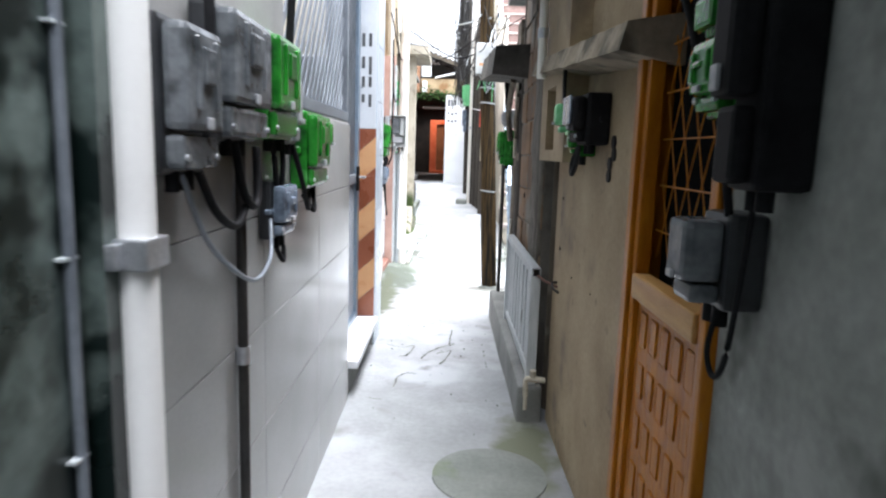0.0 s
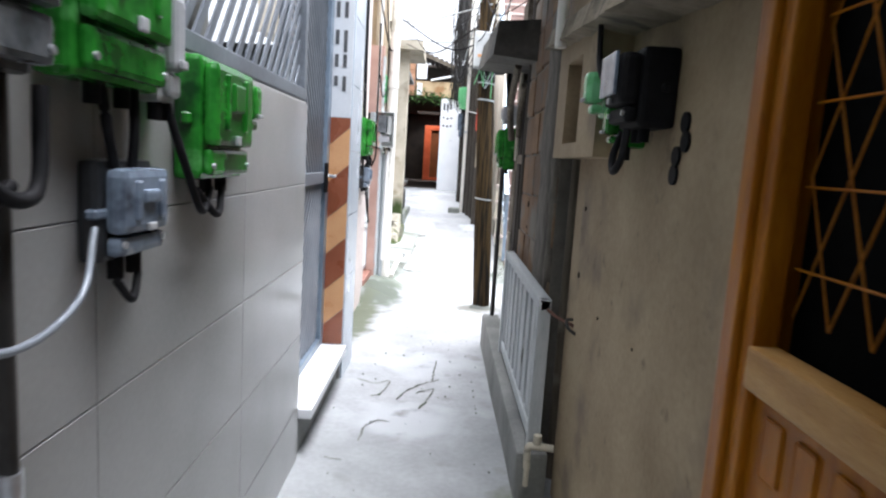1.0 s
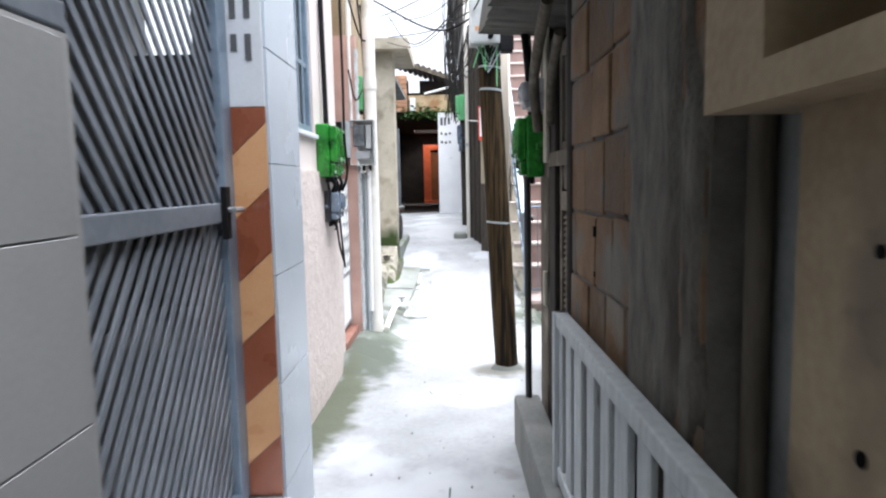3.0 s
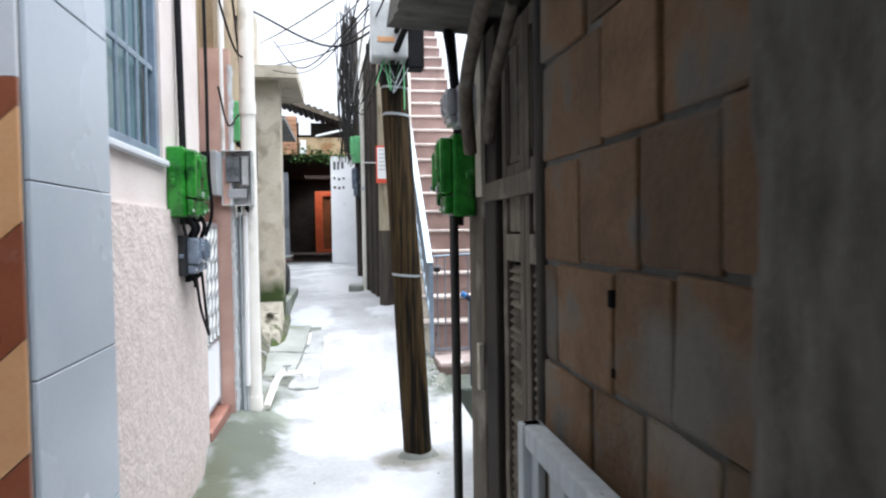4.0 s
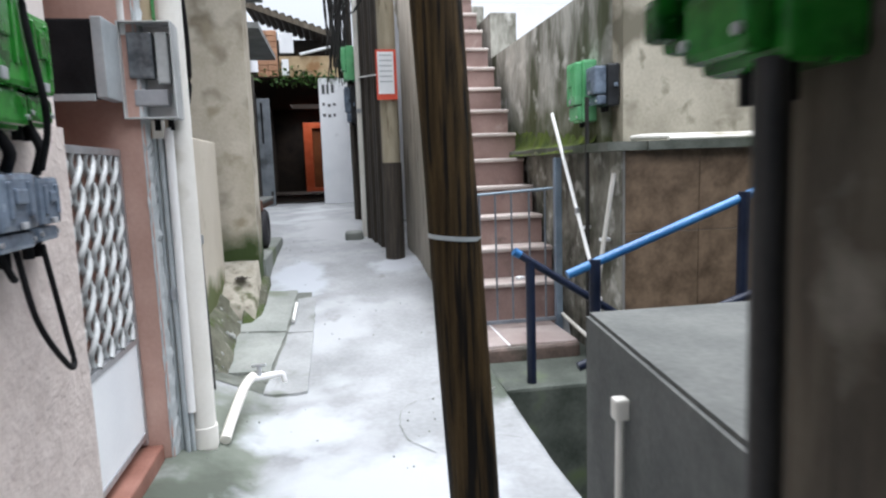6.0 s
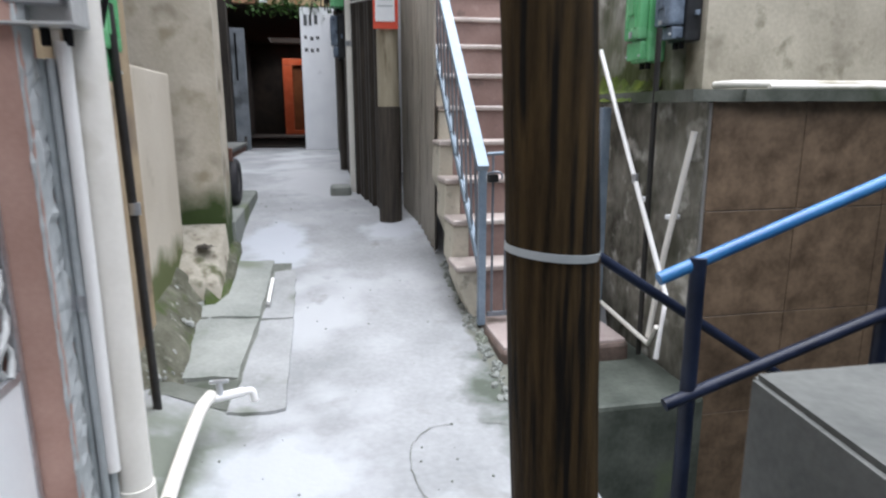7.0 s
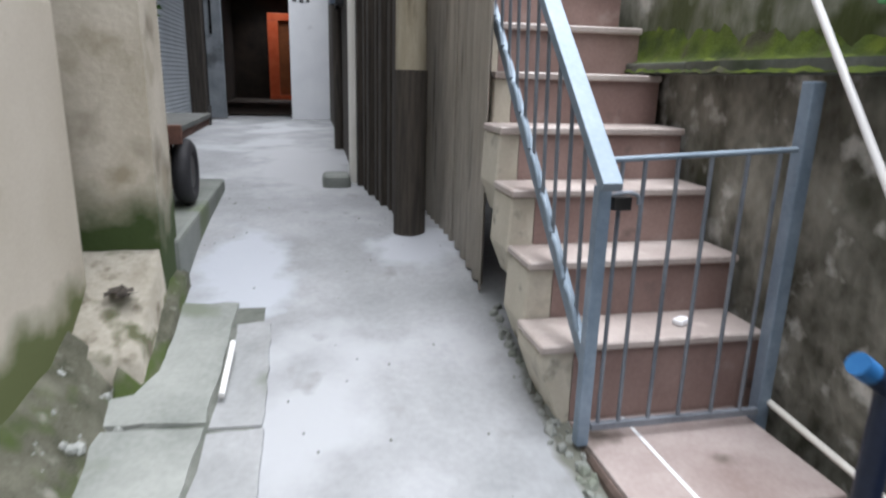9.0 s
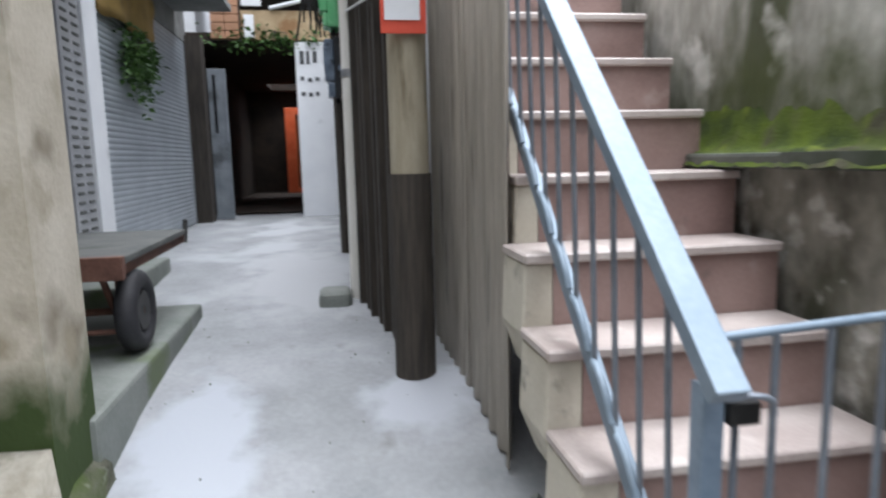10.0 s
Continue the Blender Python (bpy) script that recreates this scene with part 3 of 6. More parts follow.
# ---- small builders ----
def meter_box(side, y0, y1, z0, z1, wall, depth, colour, label, name="meter_box", glands=2, lid=True):
    """A plastic meter box on a wall; side -1: on the left wall, facing right; +1: on the right wall."""
    f = wall - side * depth
    t = thing(name, (wall, (y0 + y1) / 2, z0), label, "meter box")
    q = 0.5 if colour in ("smoke", "bluegrey") else 0.35
    a, b = sorted((wall, f + side * depth * q))
    part("body", rbox(a, b, y0, y1, z0, z1, 0.012), "boxdark" if colour in ("smoke", "bluegrey") else colour, t)
    if lid:
        a, b = sorted((f + side * depth * q, f))
        part("lid", rbox(a, b, y0 + 0.012, y1 - 0.012, z0 + (z1 - z0) * 0.28, z1 - 0.012, 0.014), colour, t)
        part("terminal_cover", rbox(*sorted((f + side * depth * q, f + side * depth * 0.12)), y0 + 0.015, y1 - 0.015, z0 + 0.01, z0 + (z1 - z0) * 0.26, 0.01), colour, t)
        part("seal_latch", rbox(*sorted((f, f - side * 0.008)), (y0 + y1) / 2 - 0.012, (y0 + y1) / 2 + 0.012, z0 + (z1 - z0) * 0.30, z0 + (z1 - z0) * 0.38, 0.003), "greybox", t)
        w_, h_ = y1 - y0, z1 - z0
        if w_ > 0.12:
            for yy in (y0 + 0.28 * w_, y1 - 0.28 * w_):
                part("lid_rib", rbox(*sorted((f + side * 0.004, f - side * 0.006)), yy - 0.008, yy + 0.008, z0 + h_ * 0.42, z1 - 0.03, 0.003, 1), colour, t)
            part("meter_window", rbox(*sorted((f + side * 0.004, f - side * 0.009)), y0 + 0.36 * w_, y1 - 0.36 * w_, z0 + h_ * 0.58, z1 - 0.045, 0.006), colour, t)
            for yy in (y0 + 0.025, y1 - 0.025):
                part("screw", tube(bmesh.new(), [(f + side * depth * 0.2, yy, z0 + 0.03), (f + side * depth * 0.08, yy, z0 + 0.03)], 0.006, 8), "clamp", t)
            part("side_lug", rbox(*sorted((wall - side * 0.02, wall - side * 0.04)), y0 - 0.016, y1 + 0.016, z0 + h_ * 0.44, z0 + h_ * 0.54, 0.004, 1), colour, t)
    for g in range(glands):
        y = y0 + (y1 - y0) * (g + 1) / (glands + 1)
        part("cable_gland", tube(bmesh.new(), [(wall - side * depth * 0.4, y, z0 + 0.005), (wall - side * depth * 0.4, y, z0 - 0.03)], 0.013, 10), "black", t)
    return t


def cable(pts, r=0.008, colour="black", name="cable", label="loose black electric cable looping down the wall"):
    return tagged(part(name, tube(bmesh.new(), bend(pts), r, 8), colour), label, "cable")


def pipe(pts, r, colour, label, name="pipe", clamps=(), n=14):
    t = thing(name, pts[-1], label, "pipe")
    part("run", tube(bmesh.new(), pts, r, n), colour, t)
    for c in clamps:
        part("clamp", tube(bmesh.new(), [Vector(c) - Vector((0, 0, 0.022)), Vector(c) + Vector((0, 0, 0.022))], r + 0.004, n), "clamp", t)
    return t


# ---- left side: first house ----
white_pipe = pipe([(-0.472, 0.985, 3.4), (-0.472, 1.003, 0.2)], 0.031, "pvc", "thick white plastic downpipe strapped to the wall", "downpipe")
bm = rbox(-0.512, -0.436, 0.955, 1.035, 1.355, 1.405, 0.004)
part("clamp", bm, "clamp", white_pipe, "galvanised strap")
part("screw_ear", rbox(-0.490, -0.472, 0.93, 0.957, 1.36, 1.40, 0.003), "clamp", white_pipe)
for z in (0.75, 2.1):
    part("coupler", tube(bmesh.new(), [(-0.472, 0.995, z), (-0.472, 0.995, z + 0.07)], 0.034, 14), "pvc", white_pipe)
conduit = pipe([(-0.521, 0.890, 3.0), (-0.521, 0.902, 0.25)], 0.009, "steel", "thin grey conduit on the marbled wall", "conduit")
for z in (1.08, 1.385, 1.71):
    part("bracket", rbox(-0.53, -0.515, 0.875, 0.91, z - 0.003, z + 0.003, 0.001), "conduit", conduit)
pipe([(-0.475, 1.515, 1.62), (-0.475, 1.515, 0.22)], 0.013, "blackiron", "black conduit running down the tiled wall", "conduit", [(-0.475, 1.515, 1.04)])

meter_box(-1, 1.03, 1.215, 1.50, 1.76, -0.49, 0.09, "smoke", "smoky grey plastic meter box on the tiled wall")
meter_box(-1, 1.26, 1.545, 1.56, 1.83, -0.49, 0.09, "smoke", "smoky translucent meter box with a bulging lid")
meter_box(-1, 1.60, 1.86, 1.57, 1.84, -0.49, 0.085, "green", "bright green plastic meter box on the tiled wall")
meter_box(-1, 1.875, 1.95, 1.56, 1.76, -0.49, 0.07, "greybox", "small grey box beside the green meter", "junction_box")
meter_box(-1, 2.04, 2.31, 1.42, 1.67, -0.49, 0.085, "green", "bright green plastic meter box with side lugs")
meter_box(-1, 2.315, 2.40, 1.525, 1.655, -0.49, 0.08, "green", "small bright green cover beside a meter box", "junction_box", 0)
meter_box(-1, 1.70, 1.88, 1.30, 1.46, -0.49, 0.07, "bluegrey", "small blue-grey breaker box under the meters", "breaker_box")
cable([(-0.45, 1.20, 1.5), (-0.44, 1.26, 1.42), (-0.44, 1.38, 1.38), (-0.45, 1.50, 1.43)], 0.009)
cable([(-0.45, 1.12, 1.5), (-0.43, 1.2, 1.36), (-0.42, 1.42, 1.25), (-0.43, 1.6, 1.27), (-0.45, 1.68, 1.36)], 0.0055, "steel", label="grey flexible conduit looping between the boxes")
cable([(-0.45, 1.40, 1.56), (-0.44, 1.44, 1.44), (-0.44, 1.53, 1.42), (-0.45, 1.56, 1.55)], 0.010)
cable([(-0.45, 1.70, 1.57), (-0.445, 1.71, 1.50), (-0.45, 1.74, 1.44)], 0.008)
cable([(-0.45, 1.80, 1.57), (-0.445, 1.79, 1.50), (-0.45, 1.79, 1.44)], 0.008)
cable([(-0.45, 1.74, 1.27), (-0.44, 1.77, 1.235), (-0.45, 1.81, 1.27)], 0.007)
cable([(-0.45, 2.06, 1.40), (-0.43, 2.13, 1.345), (-0.45, 2.21, 1.40)], 0.008)
cable([(-0.45, 1.92, 1.56), (-0.43, 1.95, 1.46), (-0.43, 2.04, 1.36), (-0.45, 2.14, 1.40)], 0.008)
cable([(-0.44, 1.3, 2.6), (-0.43, 1.28, 2.2), (-0.45, 1.27, 1.8), (-0.44, 1.28, 1.6), (-0.46, 1.24, 1.52)], 0.012)
cable([(-0.45, 1.93, 2.6), (-0.44, 1.92, 2.2), (-0.46, 1.91, 1.76)], 0.012)


def grille(parent, y0, y1, z0, z1, x, lean, gap=0.075, w=0.028):
    """Diagonal flat bars in a frame; lean +1: they rise away along the alley."""
    h, k = z1 - z0, 1.25
    span = h / k
    s0 = y0 - span
    while s0 < y1:
        a, b = s0, s0 + span
        za, zb = z0, z1
        if a < y0:
            za, a = z0 + (y0 - a) * k, y0
        if b > y1:
            zb, b = z1 - (b - y1) * k, y1
        if b - a > 0.03:
            bm = bmesh.new()
            pts = [(a, za), (b, zb)] if lean > 0 else [(y0 + y1 - a, za), (y0 + y1 - b, zb)]
            for (ya, zz), (yb, zc) in (pts,):
                d = Vector((0, yb - ya, zc - zz)).normalized()
                u = Vector((0, -d.z, d.y)) * (w / 2)
                c = [Vector((x, ya, zz)) - u, Vector((x, ya, zz)) + u, Vector((x, yb, zc)) + u, Vector((x, yb, zc)) - u]
                lo = [bm.verts.new(q) for q in c]
                hi = [bm.verts.new(q + Vector((0.006, 0, 0))) for q in c]
                bm.faces.new(lo[::-1]), bm.faces.new(hi)
                for i in range(4):
                    bm.faces.new((lo[i], lo[(i + 1) % 4], hi[(i + 1) % 4], hi[i]))
            part("bar", bm, "steel", parent)
        s0 += gap


window_grille = thing("window_grille", (-0.52, 2.66, 1.69), "grey steel window grille of slanting flat bars", "grille")
for b in ((2.0, 3.32, 1.69, 1.735), (2.0, 3.32, 2.70, 2.75), (2.0, 2.04, 1.735, 2.70), (3.28, 3.32, 1.735, 2.70)):
    part("frame", rbox(-0.545, -0.505, *b, 0.004), "steel", window_grille)
grille(window_grille, 2.04, 3.28, 1.735, 2.70, -0.53, 1)
DX = -0.60
grille_door = thing("metal_door", (DX, 3.82, 0.4), "grey steel door of slanting flat bars, closed", "door")
for b in ((3.33, 3.37, 0.41, 2.72), (4.235, 4.315, 0.41, 2.72), (3.37, 4.235, 0.41, 0.45), (3.37, 4.235, 2.68, 2.72)):
    part("frame", rbox(DX - 0.025, DX + 0.015, *b, 0.004), "rail", grille_door)
part("lock_rail", rbox(DX - 0.02, DX + 0.012, 3.37, 4.235, 1.33, 1.39, 0.004), "steel", grille_door, "pale lock rail")
grille(grille_door, 3.37, 4.235, 1.39, 2.68, DX - 0.01, -1, 0.06, 0.019)
grille(grille_door, 3.37, 4.235, 0.45, 1.33, DX - 0.01, 1, 0.06, 0.019)
lever = part("handle", rbox(DX + 0.012, DX + 0.03, 4.19, 4.23, 1.28, 1.44, 0.004), "black", grille_door, "black lock plate")
part("lever", tube(bmesh.new(), [(DX + 0.03, 4.21, 1.37), (DX + 0.07, 4.21, 1.37), (DX + 0.07, 4.14, 1.37)], 0.008, 8), "clamp", lever)
solid("threshold", rbox(-0.72, -0.445, 3.34, 4.30, 0.36, 0.405, 0.006), "white", "white stone doorstep", "doorstep")
solid("doorstep_base", B(-0.70, -0.50, 3.32, 4.33, 0.0, 0.36), "cement", "cement base under the doorstep", "doorstep")

number_panel = solid("number_panel", B(-0.615, -0.478, 4.318, 4.33, 1.69, 2.75), "panel", "grey-white painted panel with a painted number", "panel")
for k, (z, h) in enumerate(((2.22, 0.11), (2.08, 0.10), (1.96, 0.09), (1.86, 0.07))):
    for q in range(2):
        part("number_bar", B(-0.575 + 0.045 * q, -0.555 + 0.045 * q, 4.3155, 4.318, z - h * 0.4 * q * (k % 2), z + h * 0.75), "ink", number_panel)

# orange pillar face with slanting brown bands
pillar = solid("striped_pillar", B(-0.60, -0.478, 4.322, 4.33, 0.405, 1.69), "grout", "tiled pillar face with slanting orange and brown bands", "pillar")


def slanted(x0, x1, za, zb, rise, y0, y1):
    bm = bmesh.new()
    lo = [bm.verts.new((x, y1, z)) for x, z in ((x0, za), (x1, za + rise), (x1, zb + rise), (x0, zb))]
    hi = [bm.verts.new((v.co.x, y0, v.co.z)) for v in lo]
    bm.faces.new(lo[::-1]), bm.faces.new(hi)
    for i in range(4):
        bm.faces.new((lo[i], lo[(i + 1) % 4], hi[(i + 1) % 4], hi[i]))
    return bm


for k in range(8):
    z = 0.30 + 0.205 * k
    bm = slanted(-0.598, -0.476, z, z + 0.202, 0.11, 4.313, 4.322)
    for cut, n in ((0.407, -1), (1.688, 1)):
        bmesh.ops.bisect_plane(bm, geom=bm.verts[:] + bm.edges[:] + bm.faces[:], plane_co=(0, 0, cut), plane_no=(0, 0, n), clear_outer=True)
    part("band_tile", bm, "orange" if k % 2 == 1 else "brown", pillar)

# ---- left side: second house ----
lower = solid("stucco_lower", boxes((-0.68, -0.665, 4.745, 6.755, 0.0, 1.52)), "stucco", "rough pink stucco on the lower wall", "wall")
window_1 = thing("window_1", (-0.70, 5.5, 1.73), "pale steel window with upright bars and bluish glass", "window", kind="structure")
for b in ((4.975, 5.015, 1.735, 2.695), (5.975, 6.015, 1.735, 2.695), (5.015, 5.975, 1.735, 1.775), (5.015, 5.975, 2.655, 2.695)):
    part("window_frame", rbox(-0.73, -0.69, *b, 0.004), "rail", window_1)
part("window_sill", rbox(-0.70, -0.655, 4.95, 6.03, 1.705, 1.73, 0.005), "panel", window_1)
part("pane", B(-0.752, -0.746, 5.25, 5.975, 1.775, 2.655), "glass", window_1, "bluish ribbed pane")
# Black sheet in place of the unlit room.
part("dark_gap", B(-0.80, -0.79, 5.015, 5.25, 1.775, 2.655), "dark", window_1, "black sheet standing for the unlit room behind the open sash")
part("mullion", rbox(-0.745, -0.715, 5.23, 5.27, 1.775, 2.655, 0.004), "rail", window_1)
for k in range(8):
    y = 5.06 + 0.118 * k
    part("bar", tube(bmesh.new(), [(-0.705, y, 1.775), (-0.705, y, 2.655)], 0.008, 8), "railtop", window_1)
part("cross_bar", rbox(-0.712, -0.70, 5.015, 5.975, 2.10, 2.125, 0.003), "railtop", window_1)
meter_box(-1, 6.06, 6.36, 1.485, 1.80, -0.68, 0.12, "green", "bright green plastic meter box on the pink wall", glands=3)
meter_box(-1, 6.375, 6.53, 1.50, 1.77, -0.68, 0.10, "green", "bright green plastic meter cover on the pink wall")
meter_box(-1, 6.17, 6.365, 1.215, 1.405, -0.68, 0.10, "bluegrey", "blue-grey breaker box under the green meter", "breaker_box")
meter_box(-1, 6.375, 6.51, 1.22, 1.395, -0.68, 0.09, "bluegrey", "blue-grey breaker box under the green meter", "breaker_box")
cable([(-0.62, 6.16, 1.49), (-0.6, 6.20, 1.44), (-0.62, 6.23, 1.40)], 0.013)
cable([(-0.62, 6.27, 1.49), (-0.6, 6.29, 1.44), (-0.62, 6.31, 1.40)], 0.013)
cable([(-0.62, 6.43, 1.51), (-0.6, 6.44, 1.45), (-0.62, 6.45, 1.39)], 0.011)
cable([(-0.63, 6.12, 1.49), (-0.63, 6.15, 1.43), (-0.64, 6.22, 1.41)], 0.008)
cable([(-0.62, 6.31, 1.22), (-0.61, 6.35, 1.05), (-0.60, 6.45, 0.92), (-0.61, 6.52, 0.90), (-0.615, 6.50, 1.0), (-0.62, 6.44, 1.22)], 0.007)
cable([(-0.62, 6.24, 1.22), (-0.61, 6.26, 1.17), (-0.62, 6.29, 1.16)], 0.008)
cable([(-0.66, 6.27, 3.4), (-0.66, 6.26, 2.6), (-0.65, 6.25, 1.80)], 0.016, label="black cable dropping down the pink wall")
cable([(-0.55, 6.30, 2.6), (-0.545, 6.29, 2.1), (-0.55, 6.31, 1.75), (-0.55, 6.37, 1.52), (-0.59, 6.41, 1.40)], 0.008)

# gate recess
solid("recess_wall", boxes((-1.0, -0.98, 6.75, 7.45, 0, 2.25), (-0.98, -0.70, 6.752, 6.765, 0, 2.25)), "redpink", "red-pink painted doorway recess", "wall")
jamb = solid("door_jamb", boxes((-0.98, -0.618, 7.385, 7.47, 0.0, 2.6)), "redpink", "red-pink painted door jamb with chipped edges", "jamb")
wrought_gate = thing("wrought_gate", (-0.72, 7.13, 0.34), "white wrought-iron gate with twisted bars over a sheet panel", "gate")
for b in ((6.768, 6.793, 0.31, 1.48), (7.355, 7.38, 0.31, 1.48), (6.793, 7.355, 1.455, 1.48), (6.793, 7.355, 0.73, 0.755), (6.793, 7.355, 0.34, 0.365)):
    part("frame", rbox(-0.73, -0.71, *b, 0.003), "clamp", wrought_gate)
part("sheet_panel", B(-0.725, -0.715, 6.793, 7.355, 0.365, 0.73), "white", wrought_gate, "plain white sheet panel")
for k in range(5):
    for ph in (0, math.pi):
        pts = [(-0.72 + 0.008 * math.cos(ph + 5.2 * i / 6.0), 6.845 + 0.115 * k + 0.034 * math.sin(ph + 5.2 * i / 6.0), 0.755 + 0.70 * i / 24) for i in range(25)]
        part("twisted_bar", tube(bmesh.new(), pts, 0.011, 7), "clear", wrought_gate)
# Added sheet; its brown stands in for the shaded recess.
part("backing", B(-0.775, -0.765, 6.78, 7.37, 0.80, 1.47), "rust", wrought_gate, "dark brown sheet added for the recess's shade behind the bars")
solid("gate_step", rbox(-0.98, -0.655, 6.77, 7.384, 0.0, 0.30, 0.012), "redtilestep", "red-brown tiled doorstep under the gate", "doorstep")
board = thing("meter_board", (-0.64, 7.2, 1.72), "dark glazed meter cabinet with a pale frame", "meter cabinet")
part("cabinet", rbox(-0.96, -0.71, 7.2, 7.34, 1.66, 1.92, 0.01), "black", board)
part("frame", rbox(-0.71, -0.672, 7.19, 7.35, 1.65, 1.925, 0.005), "conduit", board)
part("frame", rbox(-0.96, -0.715, 7.19, 7.20, 1.64, 1.665, 0.003), "conduit", board)
clear_box = thing("meter_box", (-0.582, 7.42, 1.6), "clear plastic meter box with grey terminals inside", "meter box")
part("back_plate", rbox(-0.677, -0.487, 7.43, 7.47, 1.59, 1.945, 0.008), "clear", clear_box)
part("meter", rbox(-0.652, -0.562, 7.37, 7.43, 1.74, 1.91, 0.01), "smoke", clear_box, "dark meter block")
part("terminal_strip", rbox(-0.642, -0.522, 7.38, 7.43, 1.64, 1.70, 0.006), "greybox", clear_box)
part("side_block", rbox(-0.552, -0.507, 7.37, 7.43, 1.72, 1.91, 0.008), "clear", clear_box)
for x in (-0.677, -0.492):
    part("lid_edge", rbox(x, x + 0.006, 7.35, 7.43, 1.59, 1.945, 0.002), "clear", clear_box)
for z in (1.59, 1.939):
    part("lid_edge", rbox(-0.671, -0.492, 7.35, 7.43, z, z + 0.006, 0.002), "clear", clear_box)
for x in (-0.632, -0.582, -0.532):
    part("cable_gland", tube(bmesh.new(), [(x, 7.44, 1.595), (x, 7.44, 1.55)], 0.012, 8), "black", clear_box)
for k, (y, x) in enumerate(((7.45, -0.603), (7.468, -0.585), (7.44, -0.578), (7.46, -0.562))):
    pipe([(x, y, 1.52), (x, y, 0.22)], 0.011, "conduit", "thin grey conduit beside the door jamb", "conduit", [(x, y, 0.9)], 8)
part("chipped_edge", rough_strip(-0.628, -0.606, 7.381, 7.44, 0.2, 2.5), "whitewood", jamb, "white chipped paint along the edge")
pipe([(-0.545, 7.44, 1.56), (-0.555, 7.45, 0.40)], 0.017, "pvc", "thin white plastic pipe beside the downpipe", "pipe")
cream_pipe = pipe([(-0.525, 7.52, 3.9), (-0.525, 7.52, 0.18)], 0.05, "pvcb", "thick cream plastic downpipe", "downpipe", (), 18)
for z in (0.22, 2.2):
    part("coupler", tube(bmesh.new(), [(-0.525, 7.52, z), (-0.525, 7.52, z + 0.09)], 0.055, 18), "pvcb", cream_pipe)
pipe([(-0.665, 7.40, 3.6), (-0.665, 7.40, 1.9)], 0.02, "pvc", "thin white plastic pipe on the jamb", "pipe")
pipe([(-0.62, 8.12, 1.75), (-0.60, 8.12, 0.25)], 0.016, "blackiron", "rusty black iron pipe", "pipe", [(-0.605, 8.12, 1.05)])
meter_box(-1, 7.86, 8.02, 1.52, 1.80, -0.72, 0.10, "clear", "clear plastic meter box above the black pipe")
meter_box(-1, 8.04, 8.26, 1.50, 1.85, -0.72, 0.10, "greenlight", "green plastic meter box above the black pipe")
meter_box(-1, 8.04, 8.2, 2.1, 2.4, -0.72, 0.10, "greenlight", "green plastic meter box high on the wall")
cable([(-0.60, 7.66, 2.9), (-0.52, 7.68, 2.3), (-0.50, 7.70, 1.9), (-0.53, 7.72, 1.65), (-0.62, 7.70, 1.50)], 0.010)
cable([(-0.66, 7.8, 3.2), (-0.62, 7.9, 2.5), (-0.64, 7.95, 1.8)], 0.008)
cable([(-0.60, 6.9, 2.25), (-0.60, 7.2, 2.08), (-0.58, 7.5, 2.2)], 0.006)
cable([(-0.60, 6.6, 2.9), (-0.55, 7.2, 2.55), (-0.55, 7.9, 2.7)], 0.007)

# low wall, slabs and gutter
solid("wall_low", rbox(-0.87, -0.75, 8.72, 9.6, 0.3, 1.60, 0.012), "lowwall", "low cream painted wall with a mossy foot", "wall")


def slanted_bar(a, b, w, h):
    """A board from a to b, w thick along the alley and h high."""
    bm = bmesh.new()
    q = [Vector(p) + Vector((0, dy, dz)) for p in (a, b) for dy, dz in ((-w / 2, -h / 2), (w / 2, -h / 2), (w / 2, h / 2), (-w / 2, h / 2))]
    v = [bm.verts.new(p) for p in q]
    for f in ((0, 1, 2, 3), (7, 6, 5, 4), (0, 4, 5, 1), (1, 5, 6, 2), (2, 6, 7, 3), (3, 7, 4, 0)):
        bm.faces.new([v[i] for i in f])
    return bm


def lump(x0, x1, y0, y1, z0, zf, material, name, label, category, seed=0, rough=0.03):
    """A worn block: a gridded top of height zf(u, v), skirts down to z0."""
    bm, n, m = bmesh.new(), 14, 14
    g = []
    for i in range(n + 1):
        row = []
        for j in range(m + 1):
            u, v = i / n, j / m
            x, y = x0 + (x1 - x0) * u, y0 + (y1 - y0) * v
            w = rough * noise.noise((x * 7 + seed, y * 7, seed))
            row.append(bm.verts.new((x + w * 0.6 * (0 < i < n), y, z0 if i in (0, n) or j in (0, m) else zf(u, v) + w)))
        g.append(row)
    for i in range(n):
        for j in range(m):
            bm.faces.new((g[i][j], g[i + 1][j], g[i + 1][j + 1], g[i][j + 1]))
    for f in bm.faces:
        f.smooth = True
    return solid(name, bm, material, label, category)


lump(-0.80, -0.56, 8.20, 9.45, 0.1, lambda u, v: 0.46 - 0.20 * u - 0.10 * u * u + 0.12 * v, "moss", "moss_bank", "grey-green mossy concrete bank under the low wall", "bank", 2, 0.025)
lump(-0.90, -0.50, 9.28, 9.78, 0.2, lambda u, v: 0.50 + 0.23 * v - 0.12 * u * (1 - v), "lowstep", "step_left", "pale worn concrete ramp at the column's foot", "step", 4, 0.014)
lump(-0.61, -0.47, 9.20, 10.10, 0.2, lambda u, v: 0.38 + 0.25 * min(1, 1.4 * v) - 0.12 * u, "moss", "moss_bank", "mossy crumbling foot of the column", "bank", 5, 0.02)


